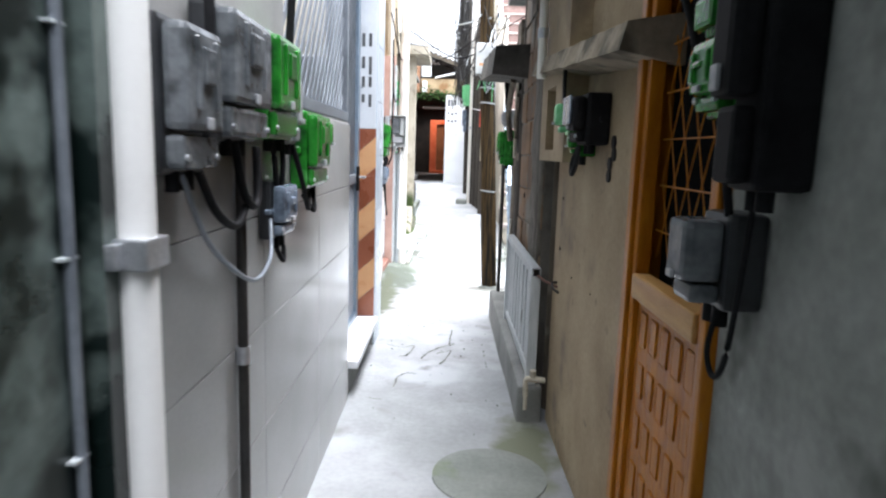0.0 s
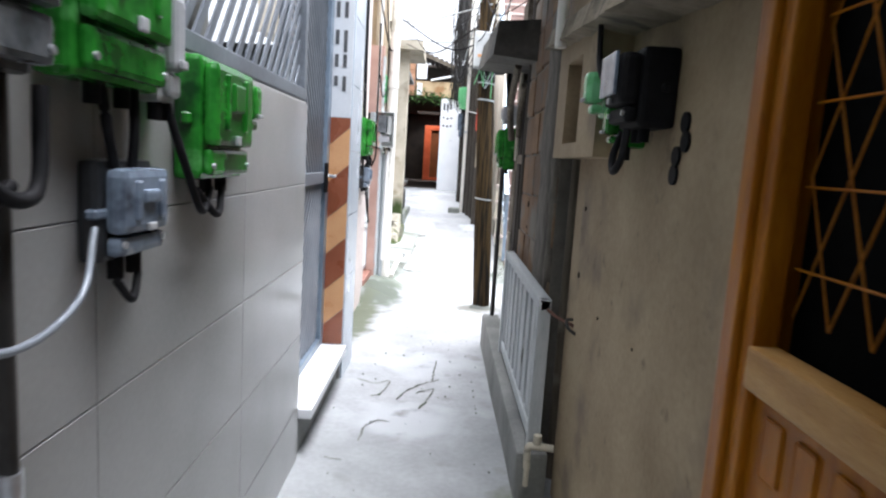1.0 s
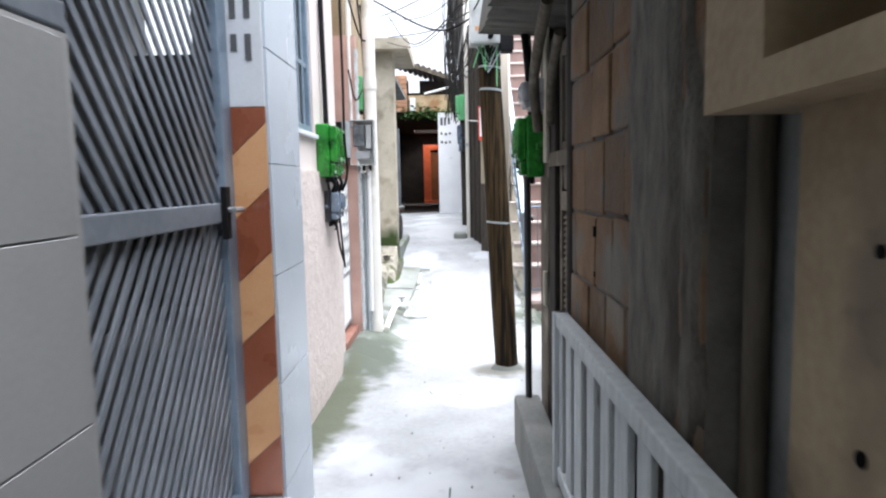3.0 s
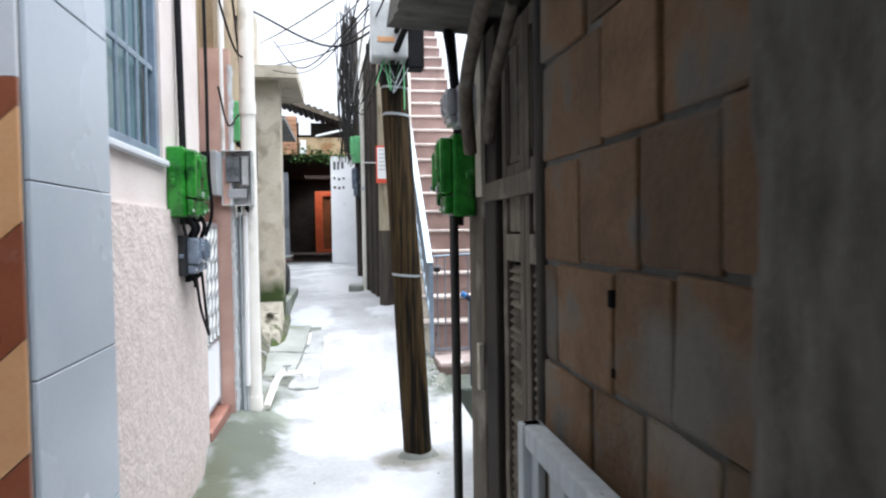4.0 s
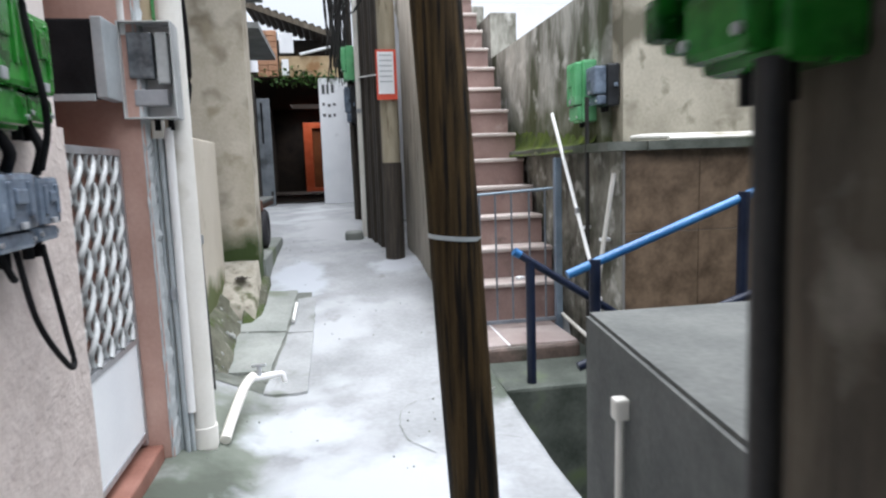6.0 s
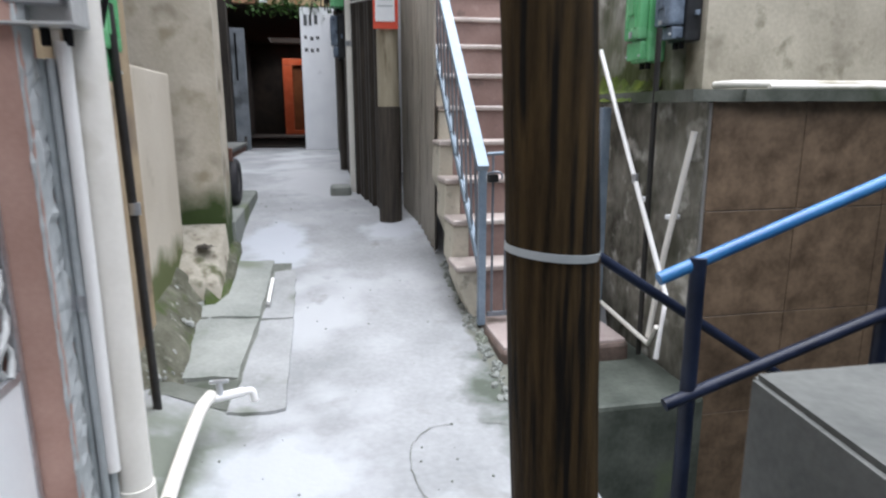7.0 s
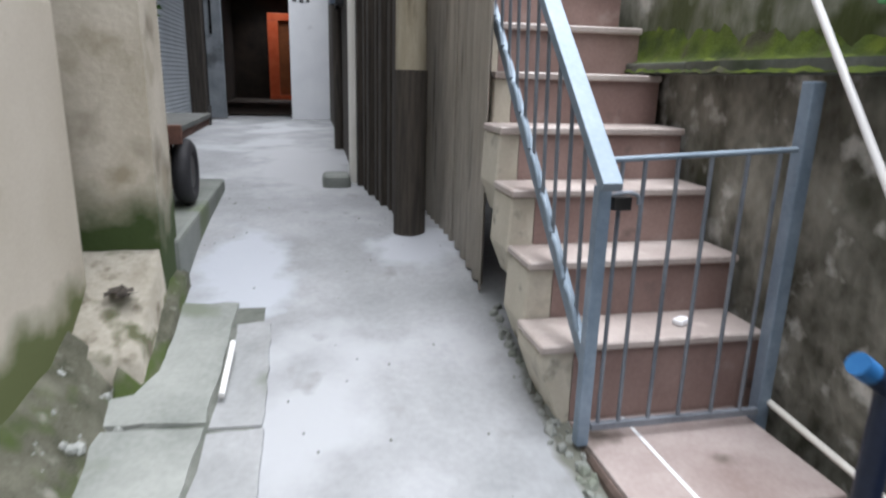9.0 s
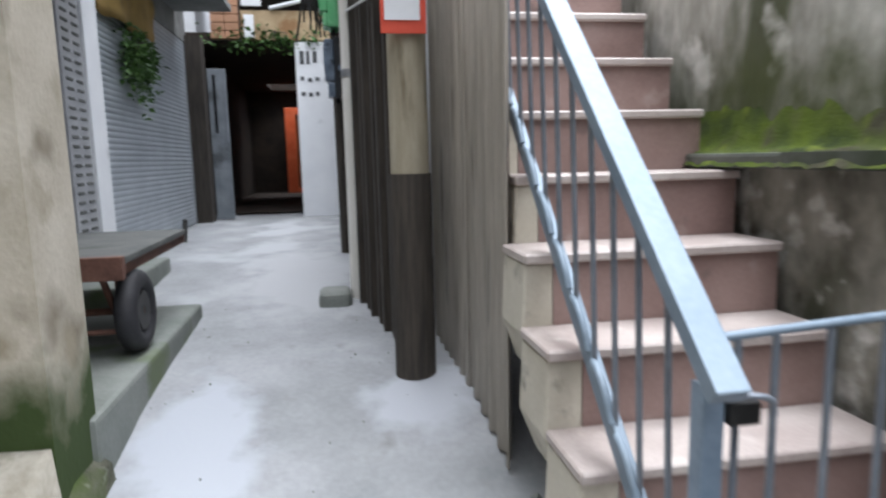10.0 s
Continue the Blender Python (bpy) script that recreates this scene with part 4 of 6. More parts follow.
def strip(name, a, b, left, right, up, material, label, seed, drop=0.0):
    """A worn flag following the floor between two edge lines, with short skirts."""
    bm, n, m = bmesh.new(), 8, 12
    g = []
    for j in range(m + 1):
        y = a + (b - a) * min(1, max(0, (j - 0.9) / (m - 1.8)))
        row = []
        for i in range(n + 1):
            u = min(1, max(0, (i - 0.85) / (n - 1.7)))
            w = 0.009 * noise.noise((u * 3, y * 6, seed)) + 0.008 * noise.noise((u * 9, y * 25, seed))
            x = left(y) + (right(y) - left(y)) * u + w
            yy = y + 0.012 * noise.noise((x * 12, seed, j))
            edge = i in (0, n) or j in (0, m)
            row.append(bm.verts.new((x, yy, floor_z(x, yy) + (-0.03 if edge else up + 0.004 * noise.noise((x * 11, yy * 11, seed))) + drop * (1 - u))))
        g.append(row)
    for r0, r1 in zip(g, g[1:]):
        for i in range(n):
            bm.faces.new((r0[i], r0[i + 1], r1[i + 1], r1[i]))
    return solid(name, bm, material, label, "slab")


strip("gutter_slab", 8.50, 9.085, lambda y: -0.66, lambda y: -0.345 + 0.09 * (y - 8.5), 0.011, "gutter", "worn grey-green gutter cover slab", 1, 0.02)
strip("gutter_slab", 9.10, 9.86, lambda y: -0.66 + 0.08 * (y - 9.1), lambda y: -0.29 + 0.06 * (y - 9.1), 0.010, "gutter", "worn grey-green gutter cover slab", 2, 0.02)
strip("gutter_strip", 8.20, 9.06, lambda y: -0.338 + 0.09 * (y - 8.5), lambda y: -0.12 + 0.02 * (y - 8.5), 0.012, "strip", "patched strip of grey concrete beside the slabs", 3)
strip("gutter_strip", 9.07, 9.70, lambda y: -0.283 + 0.06 * (y - 9.1), lambda y: -0.11, 0.009, "strip", "patched strip of grey concrete beside the slabs", 4)
solid("gutter_joint", sheet([-0.66 + 0.074 * i for i in range(8)], [8.22 + 0.1 * i for i in range(17)], lambda x, y: floor_z(x, y) + 0.005), "dampshade", "dark wet joints between the gutter slabs", "joint")
# Solid block; its dark colour stands for the shade in the hole.
bm = rbox(-0.60, -0.34, 8.33, 8.50, 0.1, 0.205, 0.01)
solid("gutter_hole", bm, "dampshade", "dark block standing for the shaded break in the gutter cover", "gutter")
bm = bmesh.new()
rnd = random.Random(8)
for k in range(110):
    x, y = rnd.uniform(-0.74, -0.50), rnd.uniform(8.3, 9.75)
    u = (x + 0.80) / 0.24
    z = 0.44 - 0.20 * min(1, u) - 0.09 * min(1, u) ** 2 + 0.12 * (y - 8.2) / 1.25
    m = Matrix.Translation((x, y, max(z, floor_z(x, y)))) @ Euler((rnd.uniform(0, 3), rnd.uniform(0, 3), rnd.uniform(0, 3))).to_matrix().to_4x4() @ Matrix.Diagonal((1, rnd.uniform(0.6, 1), rnd.uniform(0.4, 0.8), 1))
    bmesh.ops.create_icosphere(bm, subdivisions=1, radius=rnd.choice((0.008, 0.012, 0.018, 0.026)), matrix=m)
tagged(part("rubble", bm, "rightcement"), "broken bits of concrete strewn along the mossy bank", "rubble", kind="stuff")
bm = bmesh.new()
for k in range(150):
    y = rnd.uniform(8.0, 9.75)
    x = 0.83 + 0.012 * (y - 8.1) + rnd.gauss(0, 0.022)
    m = Matrix.Translation((x, y, floor_z(x, y))) @ Euler((rnd.uniform(0, 3), rnd.uniform(0, 3), rnd.uniform(0, 3))).to_matrix().to_4x4() @ Matrix.Diagonal((1, rnd.uniform(0.6, 1), rnd.uniform(0.4, 0.8), 1))
    bmesh.ops.create_icosphere(bm, subdivisions=1, radius=rnd.choice((0.008, 0.013, 0.02, 0.03)), matrix=m)
tagged(part("rubble", bm, "gutter"), "crumbled concrete along the foot of the stairs", "rubble", kind="stuff")
pipe([(-0.255, 9.2, 0.345), (-0.245, 9.5, 0.405)], 0.011, "pvc", "short white tube lying on the ground", "tube")
tap = thing("garden_tap", (-0.36, 8.0, 0.2), "white plastic tap on a standing pipe, spattered with paint", "tap")
part("riser_pipe", tube(bmesh.new(), bend([(-0.45, 7.55, 0.22), (-0.44, 7.7, 0.26), (-0.41, 7.92, 0.33), (-0.38, 8.02, 0.35)]), 0.024, 12), "pvcb", tap)
part("body", tube(bmesh.new(), [(-0.40, 8.0, 0.34), (-0.27, 8.06, 0.335)], 0.018, 10), "pvc", tap)
part("spout", tube(bmesh.new(), bend([(-0.27, 8.06, 0.335), (-0.24, 8.07, 0.33), (-0.23, 8.07, 0.29)]), 0.014, 10), "pvc", tap)
part("knob", tube(bmesh.new(), [(-0.35, 8.02, 0.35), (-0.35, 8.02, 0.40)], 0.012, 10), "clamp", tap)
part("lever", rbox(-0.385, -0.315, 8.01, 8.03, 0.395, 0.408, 0.004), "clamp", tap)

# platform, cart, shutter
solid("platform_left", rbox(-1.39, -0.50, 10.0, 11.7, 0.2, 0.685, 0.02), "slab", "raised concrete platform edged with a kerb", "platform")
solid("platform_back", rbox(-1.39, -0.95, 11.7, 12.9, 0.2, 0.80, 0.02), "slab", "raised concrete apron before the shutter", "platform")
cart = thing("hand_cart", (-0.8, 11.0, 0.685), "rusty flat hand cart with black rubber tyres", "cart")
part("deck", rbox(-1.2, -0.56, 10.62, 11.7, 1.09, 1.12, 0.006), "tankcement", cart, "dull grey sheet deck")
for x in (-1.17, -0.60):
    part("side_rail", rbox(x - 0.02, x + 0.02, 10.6, 11.75, 1.04, 1.09, 0.004), "rust", cart)
part("end_rail", rbox(-1.2, -0.56, 10.58, 10.62, 1.03, 1.125, 0.004), "rust", cart)
part("handle_post", tube(bmesh.new(), [(-0.58, 11.75, 1.04), (-0.58, 11.8, 1.16)], 0.014, 8), "blackiron", cart)
for x in (-1.1, -0.67):
    for y in (10.66, 10.86):
        part("strut", tube(bmesh.new(), [(x, y, 1.04), (x + 0.02, 10.78, 0.80)], 0.014, 8), "rust", cart)
part("axle", tube(bmesh.new(), [(-1.12, 10.78, 0.865), (-0.55, 10.78, 0.865)], 0.016, 8), "rust", cart)
part("cross_bar", tube(bmesh.new(), [(-1.12, 10.68, 0.80), (-0.62, 10.68, 0.80)], 0.012, 8), "rust", cart)
for x in (-1.12, -0.585):
    wheel = part("wheel", tube(bmesh.new(), [(x - 0.03, 10.78, 0.865), (x + 0.035, 10.78, 0.865)], 0.085, 18), "blackiron", cart, "dark steel wheel hub")
    bm = bmesh.new()
    R, r, ns, nt = 0.133, 0.047, 28, 10
    ring = [[bm.verts.new((x + r * math.sin(b), 10.78 + (R + r * math.cos(b)) * math.cos(a), 0.865 + (R + r * math.cos(b)) * math.sin(a)))
             for b in (math.tau * j / nt for j in range(nt))] for a in (math.tau * i / ns for i in range(ns))]
    for i in range(ns):
        for j in range(nt):
            f = bm.faces.new((ring[i][j], ring[(i + 1) % ns][j], ring[(i + 1) % ns][(j + 1) % nt], ring[i][(j + 1) % nt]))
            f.smooth = True
    part("tyre", bm, "rubber", wheel, "black rubber tyre")

shutter = thing("roller_shutter", (-1.38, 14.5, 0.8), "closed grey metal roller shutter", "shutter")
bm = bmesh.new()
for k in range(46):
    z = 0.80 + 0.046 * k
    tube(bm, [(-1.405, 12.92, z), (-1.405, 16.06, z)], 0.040, 12)
tagged(part("slats", bm, "shutter", shutter), kind="stuff")
part("side_post", rbox(-1.45, -1.30, 12.62, 12.9, 0.6, 3.0, 0.01), "white", shutter, "white painted side post")
pierced = part("pierced_strip", B(-1.45, -1.32, 12.25, 12.61, 0.6, 3.0), "greybox", shutter, "grey strip pierced with slots")
slot = mesh_of(rbox(-0.004, 0.004, -0.05, 0.05, -0.010, 0.010, 0.003, 1), "slot", "tankcement")
for k in range(34):
    for q in range(2):
        piece("slot", slot, pierced, Matrix.Translation((-1.318, 12.35 + 0.17 * q, 0.95 + 0.06 * k)))
solid("beam_left", B(-1.4, -1.18, 16.0, 16.2, 0.6, 2.97), "darkwood", "dark post at the passage mouth", "post")

leaf = thing("passage_leaf", (-1.06, 16.25, 0.78), "grey-blue metal door leaf standing open at the passage mouth", "door leaf")
part("sheet", rbox(-1.17, -0.955, 16.22, 16.25, 0.79, 2.62, 0.006), "greyleaf", leaf)
for x in (-1.168, -0.985):
    part("stile", rbox(x, x + 0.028, 16.205, 16.22, 0.79, 2.62, 0.004), "greyleaf", leaf)
# The gap is a black strip on the sheet, its shade painted.
part("slot", B(-1.11, -1.08, 16.212, 16.221, 1.85, 2.55), "dark", leaf, "black strip standing for the shade in an upright gap")

# plants hanging by the shutter, awning
def plant(name, centre, n, spread, label, seed, drop=0.0, size=0.06):
    rnd = random.Random(seed)
    t = thing(name, centre, label, "plant")
    bm = bmesh.new()
    for _ in range(n):
        p = Vector(centre) + Vector([rnd.gauss(0, s) for s in spread])
        p.z -= abs(rnd.gauss(0, drop)) if drop else 0
        a, tilt, s = rnd.uniform(0, 6.28), rnd.uniform(-0.9, 0.9), size * rnd.uniform(0.6, 1.3)
        m = Matrix.Translation(p) @ Euler((tilt, rnd.uniform(-0.9, 0.9), a)).to_matrix().to_4x4()
        q = [bm.verts.new(m @ Vector(c)) for c in ((0, 0, 0), (0.35 * s, 0.5 * s, 0.08 * s), (0, 1.1 * s, -0.15 * s), (-0.35 * s, 0.5 * s, 0.08 * s))]
        bm.faces.new(q)
    tagged(part("leaves", bm, "leaf", t), kind="stuff")
    bm = bmesh.new()
    for k in range(6):
        a = Vector(centre) + Vector((rnd.gauss(0, 0.02), rnd.gauss(0, 0.02), spread[2]))
        tube(bm, [a, Vector(centre) + Vector([rnd.gauss(0, s) for s in spread])], 0.005, 5)
    part("stems", bm, "darkwood", t)
    return t


plant("hanging_plant", (-1.27, 13.8, 2.40), 800, (0.04, 0.20, 0.10), "dark green leafy plant hanging by the shutter", 4, 0.1)
awning = thing("cloth_awning", (-1.3, 13.7, 2.6), "mustard cloth hanging over the shutter", "awning")
bm = bmesh.new()
g = []
for k in range(27):
    y = 12.95 + 0.06 * k
    g.append([bm.verts.new((-1.30 + 0.03 * math.sin(y * 9) * q / 5 + 0.02 * noise.noise((y * 5, q, 0)), y, 3.0 - 0.082 * q - 0.03 * noise.noise((y * 4, 2, 1)))) for q in range(6)])
for r0, r1 in zip(g, g[1:]):
    for q in range(5):
        bm.faces.new((r0[q], r1[q], r1[q + 1], r0[q + 1])).smooth = True
ext = bmesh.ops.extrude_face_region(bm, geom=bm.faces[:])
bmesh.ops.translate(bm, vec=(-0.006, 0, 0), verts=[q for q in ext["geom"] if isinstance(q, bmesh.types.BMVert)])
part("cloth", bm, mat("mustard_cloth", (0.20, 0.13, 0.03), (0.34, 0.22, 0.06), 0.9, 6, 80, 0.2), awning)

# far end
orange_door = thing("orange_frame", (-0.35, 21.9, 0.85), "bright orange-red door frame deep in the dark passage", "door frame")
for b in ((-0.66, -0.44, 0.8, 2.45), (-0.16, -0.04, 0.8, 2.45)):
    part("jamb", rbox(b[0], b[1], 21.85, 22.0, b[2], b[3], 0.01), "redorange", orange_door)
part("head", rbox(-0.66, -0.04, 21.85, 22.0, 2.45, 2.6, 0.01), "redorange", orange_door)
part("sill", rbox(-0.66, -0.04, 21.84, 22.0, 0.8, 0.92, 0.01), "redorange", orange_door)
part("leaf", rbox(-0.44, -0.16, 21.92, 21.98, 0.92, 2.45, 0.005), "redwall", orange_door, "dark red door leaf")
sign_wall = bpy.data.objects["wall_white"]
for k, (x, z, w, h) in enumerate(((-0.06, 2.72, 0.05, 0.16), (0.02, 2.72, 0.04, 0.16), (0.10, 2.74, 0.05, 0.14), (-0.06, 2.52, 0.04, 0.05), (0.03, 2.50, 0.05, 0.05), (0.12, 2.52, 0.05, 0.04), (-0.06, 2.33, 0.05, 0.05), (0.03, 2.32, 0.05, 0.05), (0.12, 2.33, 0.04, 0.05))):
    part("letter_bar", B(x, x + w, 16.324, 16.33, z - 0.03, z + h - 0.03), "ink", sign_wall)
balcony = thing("balcony", (-0.4, 16.4, 3.0), "brick balcony parapet hung with cloths over the passage", "balcony")
part("parapet", rbox(-0.76, 0.45, 16.44, 16.52, 3.0, 3.36, 0.01), "ochre", balcony, "ochre stained parapet")
part("core", B(-1.12, -0.78, 16.46, 16.62, 3.0, 3.78), "mortar", balcony)
bricks_m = mesh_of(rbox(-0.082, 0.082, -0.05, 0.05, -0.045, 0.045, 0.006, 1), "brick", "palebrick")
for r in range(8):
    for c in range(2):
        piece("brick", bricks_m, balcony, Matrix.Translation((-1.035 + 0.17 * c, 16.43, 3.05 + 0.098 * r)))
part("white_cloth", rbox(-0.74, -0.50, 16.40, 16.42, 3.40, 3.74, 0.008), "white", balcony, "white cloth")
part("white_cloth", rbox(-0.72, -0.60, 16.40, 16.42, 3.02, 3.30, 0.008), "white", balcony, "white cloth")
part("pole_rail", tube(bmesh.new(), [(-0.40, 16.42, 3.38), (0.20, 16.40, 3.52)], 0.025, 8), "white", balcony, "pale rail")
# A flat wall whose near-black colour gives the recess its shade.
part("house_wall", B(-1.15, 0.5, 17.6, 17.75, 3.0, 3.85), "nearblack", balcony, "wall behind the balcony, coloured near black for the recess's shade")
plant("creeper", (-0.35, 16.36, 3.02), 320, (0.42, 0.05, 0.07), "green creeper along the slab edge", 9, 0.05, 0.07)
roof = thing("tiled_roof", (-0.4, 17, 4.2), "dark corrugated roof over the balcony", "roof")
bm = bmesh.new()
for k in range(13):
    x = -1.25 + 0.12 * k
    z = 4.20 - 0.36 * (x + 1.07)
    tube(bm, [(x, 16.35, z - 0.04), (x, 17.9, z + 0.02)], 0.062, 6)
part("sheets", bm, "darkwood", roof)
fascia = slanted_bar((-1.3, 16.36, 4.22), (0.32, 16.36, 3.64), 0.03, 0.09)
part("fascia", fascia, "oldwood", roof)
solid("house_far", boxes((-4, -1.4, 17, 24, 3.0, 4.6), (0.75, 4, 13.0, 24, 0, 3.4)), "white", "pale houses further up the hill", "house")
solid("roof_far_left", boxes((-1.9, -0.62, 11.4, 12.6, 3.30, 3.38), (-2.2, -0.75, 13.2, 15.6, 3.15, 3.22)), "cement", "jutting corrugated roof edges", "roof")
solid("house_left_upper", boxes((-2.6, -0.85, 9.7, 10.9, 3.07, 3.9), (-2.6, -1.3, 10.9, 16, 3.3, 4.4)), "column", "upper storey set back over the column", "house")

# ---- right side: near ----
meter_box(1, 0.895, 0.99, 1.51, 1.98, 0.53, 0.13, "black", "large black meter box in the shade")
meter_box(1, 1.0, 1.13, 1.62, 1.755, 0.53, 0.11, "green", "green plastic meter cover in the shade")
meter_box(1, 1.06, 1.17, 1.76, 2.0, 0.53, 0.11, "green", "green plastic meter box in the shade")
meter_box(1, 1.0, 1.11, 1.31, 1.47, 0.53, 0.13, "smoke", "clear smoky plastic breaker box", "breaker_box")
cable([(0.47, 1.03, 1.31), (0.46, 1.03, 1.24), (0.46, 1.0, 1.205), (0.46, 0.965, 1.24), (0.47, 0.96, 1.36), (0.48, 0.96, 1.52)], 0.005)
cable([(0.47, 1.02, 1.465), (0.46, 1.02, 1.55), (0.48, 1.0, 1.62)], 0.007)
cable([(0.50, 1.18, 2.4), (0.46, 1.32, 2.0), (0.48, 1.28, 1.8), (0.5, 1.2, 1.66)], 0.008)

orange = thing("wooden_door", (0.55, 1.4, 0.24), "orange varnished wooden door with a barred upper light", "door")
for b in ((1.68, 1.725, 0.2, 2.25), (1.15, 1.18, 0.2, 2.25)):
    part("jamb", rbox(0.505, 0.64, *b, 0.006), "doorwood", orange)
part("head", rbox(0.505, 0.64, 1.18, 1.68, 2.19, 2.25, 0.006), "doorwood", orange)
for b in ((1.642, 1.678, 0.24, 2.19), (1.182, 1.215, 0.24, 2.19)):
    part("stile", rbox(0.516, 0.555, *b, 0.005), "doorwood", orange)
for b in ((0.24, 0.34), (2.11, 2.19)):
    part("rail", rbox(0.512, 0.555, 1.215, 1.642, *b, 0.006), "doorwood", orange)
# The rail's highlight is painted in with its wear.
part("rail", rbox(0.508, 0.555, 1.215, 1.642, 1.192, 1.255, 0.006), "palerail", orange, "lock rail, pale from wear and a painted highlight")
part("panel", rbox(0.53, 0.55, 1.215, 1.642, 0.34, 1.215, 0.003), "doorwood", orange)
for k in range(6):
    for q in range(5):
        part("carved_lozenge", rbox(0.5265, 0.532, 1.235 + 0.08 * q, 1.285 + 0.08 * q, 0.40 + 0.135 * k, 0.49 + 0.135 * k, 0.005, 1), "doorwood", orange)
# Black sheet gives the door light its unlit depth.
part("dark_backing", B(0.592, 0.60, 1.18, 1.68, 0.26, 2.15), "dark", orange, "black sheet standing for the unlit interior behind the bars")
for k in range(7):
    z = 1.37 + 0.115 * k
    part("bar", tube(bmesh.new(), [(0.562, 1.215, z), (0.562, 1.642, z)], 0.0022, 6), "doorwood", orange)
for k in range(5):
    c = 1.215 + 0.0854 * (k + 0.5)
    for z in (1.30, 1.50, 1.70, 1.90):
        for d in (-1, 1):
            part("lattice_bar", tube(bmesh.new(), [(0.568, c - 0.0427 * d, z), (0.568, c + 0.0427 * d, z + 0.20)], 0.0019, 6), "doorwood", orange)

dark_meter = meter_box(1, 2.17, 2.34, 1.59, 1.765, 0.556, 0.125, "black", "dark smoky plastic meter box on the plaster")
part("meter_window", rbox(0.420, 0.428, 2.20, 2.33, 1.66, 1.755, 0.003), "bluegrey", dark_meter, "smoky blue-grey window")
meter_box(1, 2.36, 2.44, 1.55, 1.66, 0.556, 0.10, "green", "small green plastic box on the plaster", "junction_box", 1)
meter_box(1, 2.46, 2.545, 1.63, 1.76, 0.556, 0.136, "greenlight", "pale green plastic box on the plaster block", "junction_box", 0)
cable([(0.46, 2.2, 1.585), (0.45, 2.19, 1.52), (0.45, 2.25, 1.49), (0.46, 2.3, 1.53), (0.48, 2.31, 1.585)], 0.009)
cable([(0.46, 2.56, 1.95), (0.455, 2.52, 1.8), (0.45, 2.46, 1.74), (0.46, 2.4, 1.7)], 0.008)
plate = thing("cut_out_plate", (0.55, 2.06, 1.52), "black round-holed fixing plate on the plaster", "plate")
for y, z in ((2.10, 1.60), (2.09, 1.56), (2.135, 1.53), (2.14, 1.49)):
    part("disc", tube(bmesh.new(), [(0.556, y, z), (0.549, y, z)], 0.022, 14), "black", plate)
for y, z, r in ((2.955, 1.356, 0.008), (2.97, 1.12, 0.010), (2.66, 1.04, 0.005), (2.30, 1.05, 0.004)):
    # Each hole is a black disc whose colour stands for shade.
    tagged(part("plug_hole", tube(bmesh.new(), [(0.557, y, z), (0.5535, y, z)], r, 10), "dark"), "black disc standing for the shade in a drill hole", "hole")
bolt = thing("gate_bolt", (0.50, 3.0, 0.93), "rusty hook bolt holding the barrier", "bolt")
part("bar", tube(bmesh.new(), [(0.556, 2.98, 0.93), (0.50, 3.02, 0.95), (0.47, 3.10, 0.965)], 0.006, 8), "rust", bolt)
part("eye", tube(bmesh.new(), bend([(0.556, 2.94, 0.91), (0.53, 2.95, 0.93), (0.53, 2.98, 0.95), (0.556, 3.0, 0.95)]), 0.006, 8), "blackiron", bolt)
# crumbling canopy over the plaster wall
def canopy(x0, x1, y0, y1, z0, z1, name, label, seed, material="column"):
    bm, n = bmesh.new(), 26
    lo, hi, back_lo, back_hi = [], [], [], []
    for i in range(n + 1):
        y = y0 + (y1 - y0) * i / n
        w = 0.03 * noise.noise((y * 9, seed, 0)) + 0.015 * noise.noise((y * 31, seed, 4))
        s_ = 0.08 * (y - y0)
        lo.append(bm.verts.new((x0 + w, y, z0 + s_ + 0.5 * w)))
        hi.append(bm.verts.new((x0 + 0.02 + w * 0.6, y, z1 + s_ + 0.4 * w)))
        back_lo.append(bm.verts.new((x1, y, z0 + s_ - 0.03)))
        back_hi.append(bm.verts.new((x1, y, z1 + s_ + 0.03)))
    for i in range(n):
        for a, b in ((lo, hi), (back_lo, lo), (hi, back_hi)):
            bm.faces.new((a[i], a[i + 1], b[i + 1], b[i]))
    for i in (0, n):
        bm.faces.new((lo[i], hi[i], back_hi[i], back_lo[i]))
    return solid(name, bm, material, label, "canopy")


canopy(0.42, 0.60, 1.62, 3.30, 1.81, 1.88, "canopy_plaster", "crumbling concrete canopy edge over the meters", 2, "canopy")
canopy(0.27, 0.62, 4.15, 5.40, 2.05, 2.22, "canopy_door", "concrete canopy over the shutters, coloured dark for shade", 7, "darkcement")
# Added and drawn far out to keep light off the bricks.
canopy(0.14, 0.62, 2.6, 4.15, 2.40, 2.50, "canopy_brick", "added concrete canopy shading the bricks, coloured dark", 11, "darkcement")
# Out of view; added only to shade the door and the wall beside it.
canopy(0.18, 0.62, -0.6, 1.6, 2.14, 2.24, "canopy_entry", "unseen canopy added to shade the wooden door", 13, "cement")
pipe([(0.575, 3.26, 2.7), (0.575, 3.26, 0.2)], 0.02, "oldwood", "old grey pipe in the wall corner", "pipe", [])
pipe([(0.43, 3.02, 3.2), (0.43, 3.02, 1.9)], 0.02, "pvcb", "stained plastic pipe above the canopy", "pipe", [(0.43, 3.02, 2.1)])
wtap = thing("wall_tap", (0.46, 2.96, 0.4), "old stained plastic wall tap", "tap")
part("body", tube(bmesh.new(), bend([(0.52, 2.96, 0.47), (0.46, 2.97, 0.47), (0.43, 2.98, 0.46), (0.43, 2.98, 0.38)]), 0.014, 10), "lowplaster", wtap)
